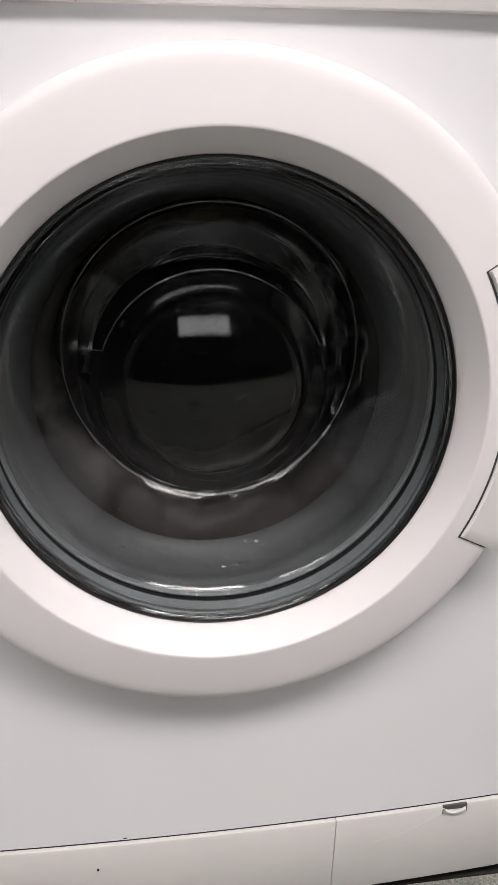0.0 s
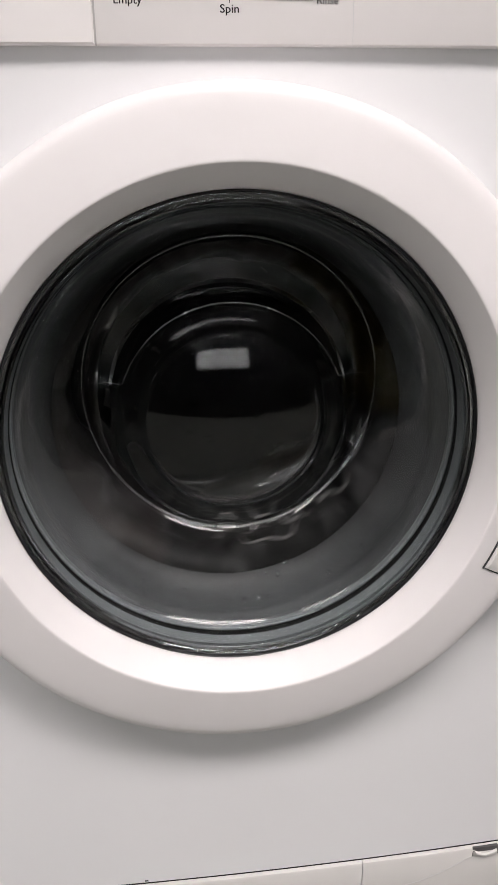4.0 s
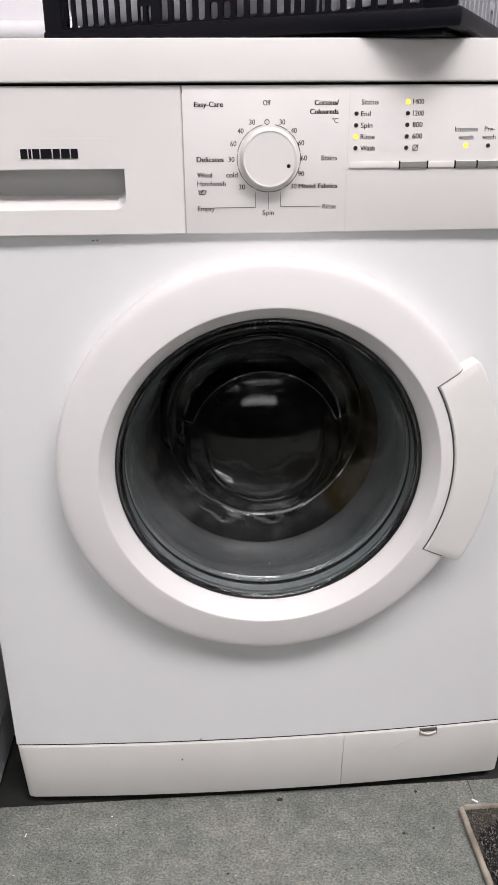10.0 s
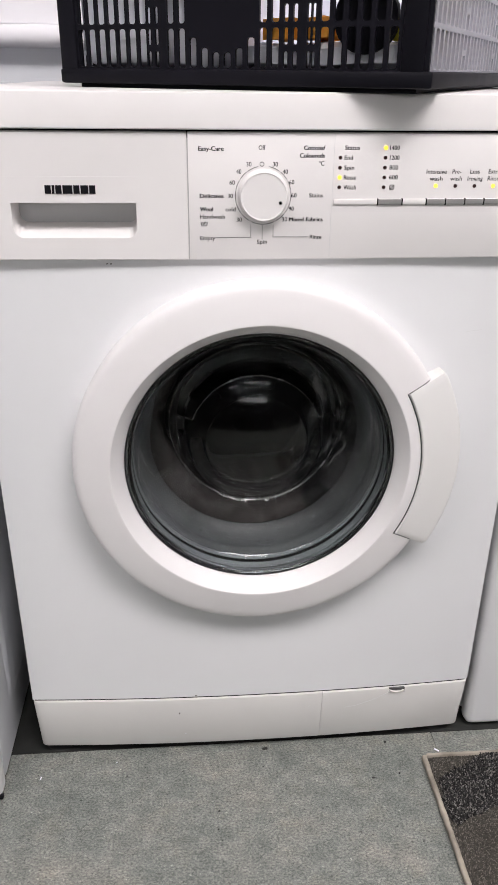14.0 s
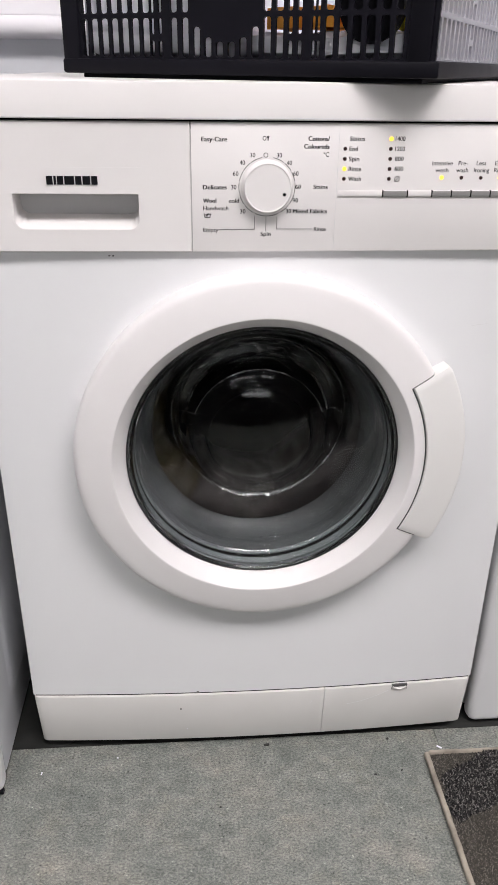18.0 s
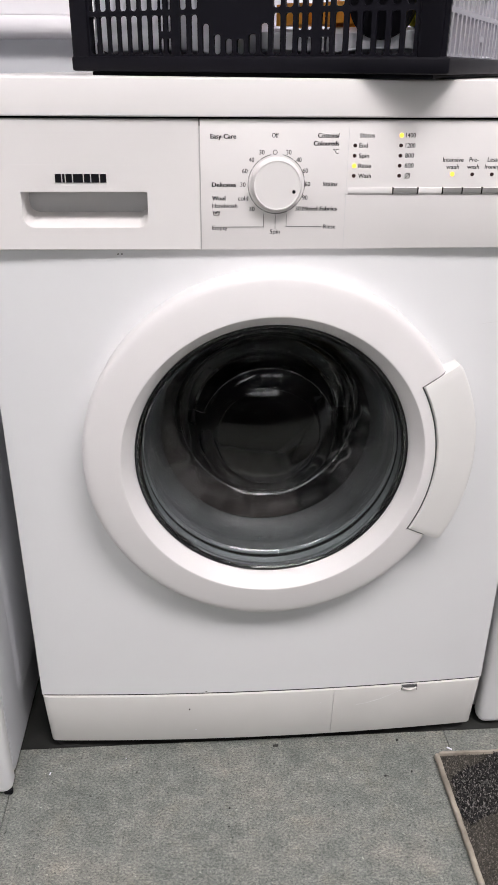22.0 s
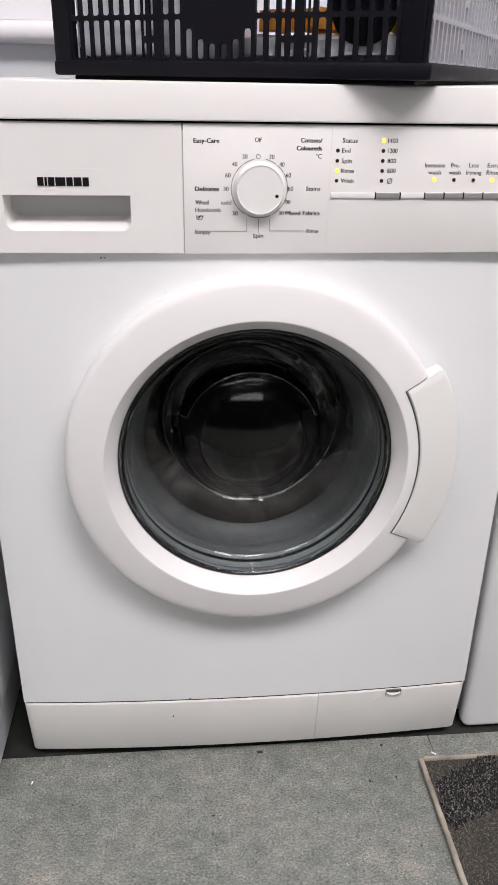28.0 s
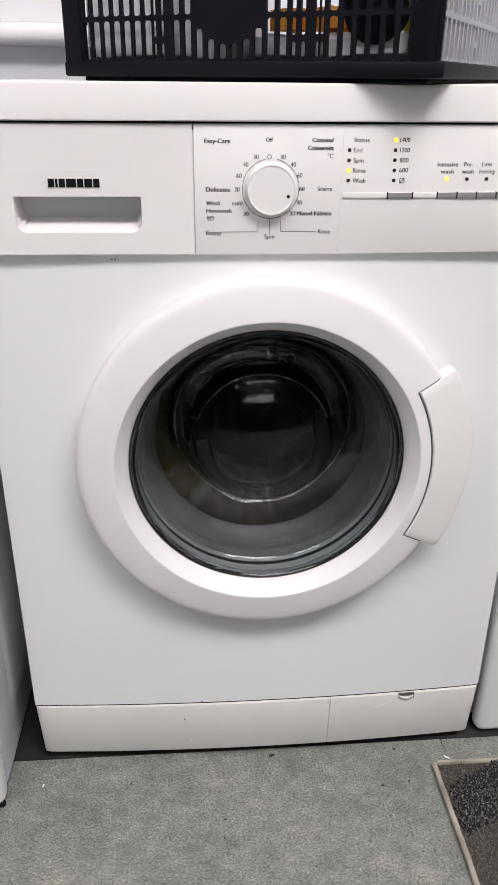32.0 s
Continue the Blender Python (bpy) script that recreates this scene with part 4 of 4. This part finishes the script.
def glint_thread(a0, span, rad, thick, seed):
    """A thin pale strip that paints a wet glint, curling over the rim of the open middle."""
    bm = bmesh.new()
    n, m, rings = 80, 6, []
    for i in range(n + 1):
        t = i / n
        a = radians(a0 + span * t + 4 * math.sin(9 * t + seed))
        r = rad - 0.016 * t + 0.006 * math.sin(11 * t + 0.6 + seed) + 0.003 * math.sin(31 * t + seed)
        y = 0.086 - 0.008 * math.sin(math.pi * t)
        w = thick * (0.3 + abs(math.sin(5.3 * t + 0.4 + seed)))
        rings.append([bm.verts.new(((r + w * math.cos(6.283 * j / m)) * math.sin(a), y + w * math.sin(6.283 * j / m), (r + w * math.cos(6.283 * j / m)) * math.cos(a))) for j in range(m)])
    for p, q in zip(rings, rings[1:]):
        for j in range(m):
            k = (j + 1) % m
            bm.faces.new((p[j], p[k], q[k], q[j]))
    bm.faces.new(rings[0][::-1])
    bm.faces.new(rings[-1])
    bmesh.ops.recalc_face_normals(bm, faces=bm.faces[:])
    return bm


# pale colour stands for the glints on wet folds
GLINT = cloth("pale_wet_glint", (0.13, 0.125, 0.125), 0.35)
part("glint_strip", glint_thread(62, 46, 0.114, 0.0013, 0.0), GLINT, load, "thin pale strip painted as a glint on wet cloth")
part("glint_strip", glint_thread(78, 50, 0.122, 0.0009, 2.1), GLINT, load, "thin pale strip painted as a glint on wet cloth")
part("glint_strip", glint_thread(98, 30, 0.106, 0.0008, 4.0), GLINT, load, "thin pale strip painted as a glint on wet cloth")

# ---- the machines on either side ----
def neighbour(name, label, x0, x1, y0, z_bot, sheet, edge_r):
    root = tagged(new(name), label, "washing machine", "machines in the row")
    part("body", box(x0, x1, y0 + 0.03, 0.54, z_bot + 0.005, 0.845, 0.006), sheet, root)
    part("front", box(x0 - 0.001, x1 + 0.001, y0, y0 + 0.0295, z_bot, 0.83, edge_r, 4), WHITE, root, "white front sheet with rounded edges")
    for x in (x0 + 0.06, x1 - 0.06):
        for y in (y0 + 0.07, 0.47):
            o = part("foot", lathe([(0.0, 0.0), (0.02, 0.0), (0.022, -0.004), (0.012, -0.009), (0.012, -z_bot - 0.006), (0.0, -z_bot - 0.006)], 0, 0, 20), FOOT, root)
            o.matrix_local = pose(x, y, 0, 90, 0, 0)
    return root


left = neighbour("washing_machine", "white washing machine with a scuffed lower corner beside the running one", -0.935, -0.335, -0.074, 0.004, SIDESHADE, 0.010)
right = neighbour("washing_machine", "white washing machine with rounded front edges", 0.3105, 0.9105, 0.006, 0.005, WHITE, 0.012)


def emboss():
    """The long pressed outline in the side sheet."""
    loop_o = rrect(0.02, 0.50, 0.075, 0.78, 0.03, 6)
    loop_i = rrect(0.03, 0.49, 0.085, 0.77, 0.022, 6)
    bm = bmesh.new()
    x = -0.335
    o = [bm.verts.new((x + 0.0006, y, z)) for y, z in loop_o]
    i = [bm.verts.new((x + 0.0032, y, z)) for y, z in loop_i]
    for k in range(len(o)):
        j = (k + 1) % len(o)
        bm.faces.new((o[k], o[j], i[j], i[k]))
    bm.faces.new(i)
    bmesh.ops.recalc_face_normals(bm, faces=bm.faces[:])
    if i[0].link_faces[0].normal.x < 0:
        bmesh.ops.reverse_faces(bm, faces=bm.faces[:])
    return bm


part("side_panel", emboss(), SIDESHADE, left)
part("scuff", box(-0.345, -0.3338, -0.0732, -0.066, 0.003, 0.0105, 0.002), INK, left, "black scuffed corner")

# ---- the crate on the lid ----
crate = tagged(new("crate"), "black slotted plastic crate standing crooked on the washing machine lid", "crate")
CX, CY, CB, CANG = 0.1400, -0.056, 0.8462, -29.0
CL, CD, CHH = 0.392, 0.56, 0.24
crate.matrix_world = pose(CX, CY, CB, 0, 0, CANG)
# local: x from -CL to 0 along the front, y from 0 to CD to the back


def slotted(length, z0, z1, slots, rails, t, oval=None):
    """A moulded wall with rows of rounded slots (start, width, split by a bar) through it, in the plane y=0, x from 0 to length."""
    bm = bmesh.new()
    loops = [[(0, z0), (length, z0), (length, z1), (0, z1)]]
    zs = sorted(rails)
    for (a, b), (c, d) in zip(zs, zs[1:]):
        for xa, slot, split in slots:
            xm = xa + slot / 2
            spans = [(b, c)]
            if split:
                spans = [(b, (b + c) / 2 - 0.0027), ((b + c) / 2 + 0.0027, c)]
            for za, zb in spans:
                if oval:
                    ox, oz, ra, rb = oval
                    if abs(xm - ox) < ra + slot / 2:
                        h = rb * math.sqrt(max(0.0, 1 - ((xm - ox) / (ra + slot / 2)) ** 2)) + 0.002
                        if zb > oz - h and za < oz - h and oz - h - za > 0.006:
                            zb = oz - h
                        elif za < oz + h and zb > oz + h and zb - oz - h > 0.006:
                            za = oz + h
                        elif za >= oz - h and zb <= oz + h or (zb > oz - h and za < oz + h):
                            continue
                loops.append(rrect(xm - slot / 2, xm + slot / 2, za, zb, min(0.0026, slot * 0.42), 3))
    edges = []
    for l in loops:
        vs = [bm.verts.new((x, 0, z)) for x, z in l]
        edges += [bm.edges.new((vs[i], vs[(i + 1) % len(vs)])) for i in range(len(vs))]
    bmesh.ops.triangle_fill(bm, use_beauty=True, edges=edges, normal=(0, -1, 0))
    r = bmesh.ops.extrude_face_region(bm, geom=bm.faces[:])
    bmesh.ops.translate(bm, verts=[v for v in r["geom"] if isinstance(v, bmesh.types.BMVert)], vec=(0, t, 0))
    bmesh.ops.recalc_face_normals(bm, faces=bm.faces[:])
    return bm


def even_slots(length, post, pitch, slot, split=()):
    n = int(round((length - 2 * post) / pitch))
    p = (length - 2 * post) / n
    return [(post + p * (i + 0.5) - slot / 2, slot, i in split) for i in range(n)]


# three bays with broad bars between them, a pair of narrow split slots beside each bar
LONG_SLOTS = [(0.0198 + 0.0123 * i, 0.0092, False) for i in range(7)] + [(0.1036, 0.0046, True), (0.1123, 0.0046, True)]
LONG_SLOTS += [(0.1264 + 0.01255 * i, 0.0081, False) for i in range(10)] + [(0.2518, 0.0048, True), (0.2612, 0.0048, True)]
LONG_SLOTS += [(0.2752, 0.0037, True), (0.2799, 0.0037, True)] + [(0.2881 + 0.0131 * i, 0.0086, False) for i in range(6)]
RAILS = [(0.004, 0.0200), (0.0545, 0.0588), (0.0943, 0.0986), (0.1341, 0.1384), (0.1739, 0.1782), (0.2250, 0.24)]
fw = part("front_wall", slotted(CL, 0.004, CHH, LONG_SLOTS, RAILS, 0.004, (0.187, 0.076, 0.0385, 0.041)), CRATE, crate)
fw.matrix_local = pose(-CL, 0, 0)
bw = part("back_wall", slotted(CL, 0.004, CHH, LONG_SLOTS, RAILS, 0.004, (0.187, 0.076, 0.0385, 0.041)), CRATE, crate)
bw.matrix_local = pose(-CL, CD - 0.004, 0)
sw = part("end_wall", slotted(CD - 0.008, 0.004, CHH, even_slots(CD - 0.008, 0.016, 0.0200, 0.0135, (8, 18)), RAILS, 0.004), CRATESHEEN, crate, "black slotted end panel, its grey sheen painted into the colour")
sw.matrix_local = pose(-0.006, 0.004, 0, 0, 0, 90)
sw2 = part("end_wall", slotted(CD - 0.008, 0.004, CHH, even_slots(CD - 0.008, 0.012, 0.0127, 0.0092), RAILS, 0.004), CRATE, crate)
sw2.matrix_local = pose(-CL + 0.004, 0.004, 0, 0, 0, 90)
part("corner_post", box(-0.026, -0.004, -0.003, 0.018, 0.004, CHH, 0.003), CRATE, crate)
part("corner_post", box(-CL - 0.003, -CL + 0.0185, -0.003, 0.010, 0.004, CHH, 0.003), CRATE, crate)
part("base_rim", box(-CL - 0.004, 0.005, -0.004, CD + 0.004, 0.0040, 0.0184, 0.0028), CRATE, crate)
part("base_foot", box(-CL + 0.012, -0.012, 0.010, CD - 0.012, 0.0, 0.0040, 0.001), CRATE, crate)


def soft_block(x0, x1, y0, y1, z0, z1, seed, amp=0.012):
    bm = box(x0, x1, y0, y1, z0, z1, 0.02, 2)
    bmesh.ops.subdivide_edges(bm, edges=bm.edges[:], cuts=3, use_grid_fill=True)
    for v in bm.verts:
        k = noise.noise(v.co * 18 + Vector((seed * 3.1, 0, seed)))
        v.co += Vector((0.4 * k, 0.6 * k, k)) * amp
        v.co.z = max(v.co.z, z0)
    return bm


LINEN = [(-0.384, -0.205, 0.012, 0.30, 0.018, 0.16), (-0.20, -0.02, 0.02, 0.30, 0.018, 0.043), (-0.37, -0.02, 0.31, 0.54, 0.018, 0.17)]
for i, (x0, x1, y0, y1, z0, z1) in enumerate(LINEN):
    o = tagged(part("folded_linen", soft_block(x0, x1, y0, y1, z0, z1, i + 1.0, 0.006), WHITELINEN), "white folded linen in the crate", "linen", "linen in the crate")
    o.matrix_world = pose(CX, CY, CB, 0, 0, CANG)
for i, (x0, x1) in enumerate(((-0.182, -0.142), (-0.139, -0.104), (-0.10, -0.078))):
    o = tagged(part("orange_pack", soft_block(x0, x1, 0.03, 0.09, 0.044, 0.066, i + 4.0, 0.002), ORANGE), "small orange pack lying on white linen", "pack", "orange packs")
    o.matrix_world = pose(CX, CY, CB, 0, 0, CANG)
o = tagged(part("yellow_pack", soft_block(-0.042, -0.028, 0.03, 0.08, 0.044, 0.062, 9.0, 0.002), YELLOWP), "small yellow pack lying on white linen", "pack")
o.matrix_world = pose(CX, CY, CB, 0, 0, CANG)
# plain disc added for the dark round shape behind the slots
o = tagged(part("black_bowl", disc(-0.066, 0.062, 0.030, 0.016, 0.026, 32), CRATE), "black round disc standing on edge in the crate", "bowl")
o.matrix_world = pose(CX, CY, CB, 0, 0, CANG)

# ---- the door mat ----
mat = tagged(new("door_mat"), "grey-brown door mat with black pile patches and a beige bound edge", "door mat")
MX, MY = 0.2312, -0.0434
part("backing", box(MX + 0.004, MX + 0.75, MY - 0.50, MY - 0.002, 0.0005, 0.005), MATBASE, mat, smooth=False)


def binding(x0, x1, y0, y1):
    bm = box(x0, x1, y0, y1, 0.0003, 0.0100, 0.0035, 3)
    bmesh.ops.subdivide_edges(bm, edges=[e for e in bm.edges if e.calc_length() > 0.1], cuts=120)
    for v in bm.verts:
        k = noise.noise(v.co * 60) + 0.22 * math.sin(v.co.y * 1500 + 3 * noise.noise(v.co * 90))
        v.co.x += 0.0004 * k
        if v.co.z > 0.004:
            v.co.z += 0.0015 * k
    return bm


part("bound_edge", binding(MX - 0.0004, MX + 0.0064, MY - 0.50, MY), MATEDGE, mat)
part("bound_edge", binding(MX + 0.006, MX + 0.75, MY - 0.003, MY + 0.0005), MATEDGE, mat)


def pile(seed, inside, dens, h, thick=0.00075, bend=0.0022):
    random.seed(seed)
    verts, faces = [], []
    for _ in range(dens):
        x, y = random.uniform(MX + 0.007, MX + 0.30), random.uniform(MY - 0.30, MY - 0.004)
        if not inside(x - MX, MY - y):
            continue
        a, r, hh = random.uniform(0, 6.28), thick * random.uniform(0.6, 1.3), h * random.uniform(0.45, 1.15)
        dx, dy = random.uniform(-bend, bend), random.uniform(-bend, bend)
        b = len(verts)
        for k in range(3):
            verts.append((x + r * math.cos(a + 2.1 * k), y + r * math.sin(a + 2.1 * k), 0.005))
        for k in range(3):
            verts.append((x + dx + 0.7 * r * math.cos(a + 2.1 * k), y + dy + 0.7 * r * math.sin(a + 2.1 * k), 0.005 + hh))
        faces += [(b, b + 1, b + 4, b + 3), (b + 1, b + 2, b + 5, b + 4), (b + 2, b, b + 3, b + 5), (b + 3, b + 4, b + 5)]
    me = bpy.data.meshes.new("pile")
    me.from_pydata(verts, [], faces)
    return me


def black_area(u, v):
    """u to the side, v towards the room, from the mat's inner corner: a broad slanting black patch."""
    k = 0.006 * noise.noise(Vector((u * 45, v * 45, 0)))
    top = 0.051 - 0.557 * u + k
    low = 0.1165 - 0.42 * u + 0.35 * max(0, u - 0.09) + k
    return top < v < low and u > 0.007 + 0.004 * abs(v - 0.08) / 0.03 + k


me = pile(3, black_area, 60000, 0.0048, 0.0012, 0.0034)
me.materials.append(MATBLACK)
o = new("pile_patch", me)
o.parent = mat
tagged(o, "black pile patch", kind="stuff")
me = pile(4, lambda u, v: not black_area(u, v), 70000, 0.0018)
me.materials.append(pile_mat("brown_pile", (0.045, 0.041, 0.034), (0.22, 0.20, 0.172)))
o = new("pile_patch", me)
o.parent = mat
tagged(o, "short grey-brown pile", kind="stuff")


# ---- crumbs and marks ----
def chip(x, y, l, w, h, turn, m, label):
    bm = box(-l / 2, l / 2, -w / 2, w / 2, 0, h, min(l, w, h) * 0.3, 1)
    o = tagged(part("crumb", bm, m, smooth=False), label, "crumb", "crumbs on the floor")
    o.matrix_world = pose(x, y, 0.0, 0, 0, turn)


for x, y, l, w, turn, m, label in ((0.2574, -0.0296, 0.0075, 0.0026, -38, WHITELINEN, "small white crumb lying on the grey floor"),
                                   (-0.2916, -0.0402, 0.0050, 0.0016, 80, WHITELINEN, "small white crumb lying on the grey floor"),
                                   (-0.1916, -0.0206, 0.0020, 0.0016, 0, WHITELINEN, "small white crumb lying on the grey floor"),
                                   (-0.0536, -0.1079, 0.0028, 0.0022, 20, GRIT, "small black crumb lying on the grey floor"),
                                   (-0.0555, -0.1346, 0.0022, 0.0018, 50, GRIT, "small black crumb lying on the grey floor"),
                                   (0.0152, -0.0103, 0.0075, 0.0038, 5, GRIT, "small black crumb lying on the grey floor"),
                                   (0.1877, -0.0103, 0.0034, 0.0028, 30, GRIT, "small black crumb lying on the grey floor"),
                                   (0.1577, -0.0700, 0.0034, 0.0026, 10, GRIT, "small black crumb lying on the grey floor"),
                                   (0.1949, -0.0651, 0.0030, 0.0022, 60, GRIT, "small black crumb lying on the grey floor")):
    chip(x, y, l, w, 0.0013, turn, m, label)


def mark(pts, w, y_of, m, parent, name="scuff_mark"):
    """A thin worn line along points (x, z) on a bowed surface."""
    bm = bmesh.new()
    for (xa, za), (xb, zb) in zip(pts, pts[1:]):
        d = Vector((xb - xa, 0, zb - za)).normalized()
        nx, nz = -d.z * w / 2, d.x * w / 2
        v = [bm.verts.new((x, y_of(x), z)) for x, z in ((xa + nx, za + nz), (xb + nx, zb + nz), (xb - nx, zb - nz), (xa - nx, za - nz))]
        bm.faces.new(v)
    bmesh.ops.recalc_face_normals(bm, faces=bm.faces[:])
    bmesh.ops.solidify(bm, geom=bm.faces[:], thickness=0.0001)
    part(name, bm, m, parent, smooth=False)


sheet_y = lambda x: bow(x) - 0.0003
plinth_y = lambda x: bow(x) - 0.0023
mark([(0.1844, 0.0920), (0.1700, 0.0845), (0.1573, 0.0790), (0.1400, 0.0735), (0.1246, 0.0710)], 0.0007, plinth_y, RECESS, flap)
mark([(0.2255, 0.6075), (0.2340, 0.6088), (0.2444, 0.6096)], 0.0004, sheet_y, RECESS, wm)
mark([(-0.1592, 0.6857), (-0.1574, 0.6860)], 0.0010, sheet_y, INK, wm)
mark([(-0.1552, 0.6858), (-0.1538, 0.6860)], 0.0013, sheet_y, INK, wm)
mark([(-0.0812, 0.1045), (-0.0785, 0.1046)], 0.0012, sheet_y, INK, wm)
mark([(-0.0960, 0.0390), (-0.0945, 0.0392)], 0.0012, plinth_y, WHITELINEN, wm)
mark([(0.0755, 0.0800), (0.0735, 0.0770)], 0.0006, plinth_y, RECESS, wm)


ring_face = lambda x: -0.0412 - 0.0002
mark([(-0.0562, 0.2822), (-0.0553, 0.2818), (-0.0548, 0.2810)], 0.0006, ring_face, WHITELINEN, door, "scratch")
mark([(0.0190, 0.2778), (0.0213, 0.2783), (0.0232, 0.2786)], 0.0005, ring_face, WHITELINEN, door, "scratch")


def droplets():
    """Small water drops on the front of the glass."""
    bm = bmesh.new()
    random.seed(11)
    spots = [(0.113, 0.030), (0.124, -0.048), (0.123, -0.052), (0.028, -0.113), (0.034, -0.106), (0.014, -0.108), (-0.058, -0.104), (0.001, -0.104), (0.003, -0.110), (-0.070, -0.085), (0.020, -0.112), (-0.040, -0.118)]
    spots += [(0.128 * math.sin(a), -0.128 * math.cos(a)) for a in (random.uniform(-0.9, 0.9) for _ in range(10))]
    for x, dz in spots:
        r = math.hypot(x, dz)
        y = cone_y(r, math.degrees(math.atan2(x, dz)))
        s = random.uniform(0.0008, 0.0019)
        bmesh.ops.create_icosphere(bm, subdivisions=1, radius=s, matrix=Matrix.Translation((x, y - 0.0002, CZ + dz)) @ Matrix.Diagonal((1, 0.5, random.uniform(0.8, 1.6), 1)))
    return bm


dr = tagged(part("water_drops", droplets(), DROPGLASS, gl), "small clear water drops", kind="stuff")
dr.visible_shadow = False

# ---- floor tiles ----
TW, TX, TY = 0.598, 0.2585, 0.004
# sheet behind the last tiles, dark with the shade under the machines
structure("floor_shaded", box(-2.6, 2.6, TY + 0.0006, 0.70, -0.05, -0.0004), SHADEDFLOOR, "dark grimy floor beyond the vinyl tiles, shade painted into its colour", "floor")
tile_mesh = {}
for i in range(-5, 4):
    for j in range(-2, 8):
        x0, y1 = TX + i * TW, TY - j * TW + TW
        xa, xb, ya, yb = max(x0, -2.6), min(x0 + TW, 2.6), max(y1 - TW, SOUTH), min(y1, 0.70)
        if xb - xa < 0.02 or yb - ya < 0.02 or yb > 0.01:
            continue
        key = (round(xb - xa, 3), round(yb - ya, 3))
        if key not in tile_mesh:
            w, d = (xb - xa) / 2 - 0.0003, (yb - ya) / 2 - 0.0003
            bm = box(-w, w, -d, d, -0.004, 0.0, 0.0006, 1)
            o = part("tile", bm, FLOOR, floor, smooth=False)
            tile_mesh[key] = o.data
        else:
            o = new("tile", tile_mesh[key])
            o.parent = floor
        o.location = ((xa + xb) / 2, (ya + yb) / 2, 0)


# ---- what moves ----
DRIFT = [(0.0, -15), (1.2, -12), (1.5, 14), (2.5, 45), (3.5, 60), (5.5, 70), (7.5, 90), (8.0, 95), (9.0, 106), (10.5, 107), (12.0, 102.3)]


def drum_angle(t):
    """Five turns a second at first; from twelve seconds on the drum runs down."""
    if t >= 12:
        s = t - 12
        return 1800 * t + 102.28 + 8.5432 * s - 27.78575 * s ** 2 + 0.09984 * s ** 3 - 0.00087 * s ** 4
    for (ta, a), (tb, b) in zip(DRIFT, DRIFT[1:]):
        if t <= tb:
            return 1800 * t + a + (b - a) * (t - ta) / (tb - ta)


def motions():
    rows = [(i / 30, pose(0, 0, CZ, 0, drum_angle(i / 30) % 360, 0)) for i in range(0, 961)]
    walk(drum, rows)
    walk(load, rows)


motions()
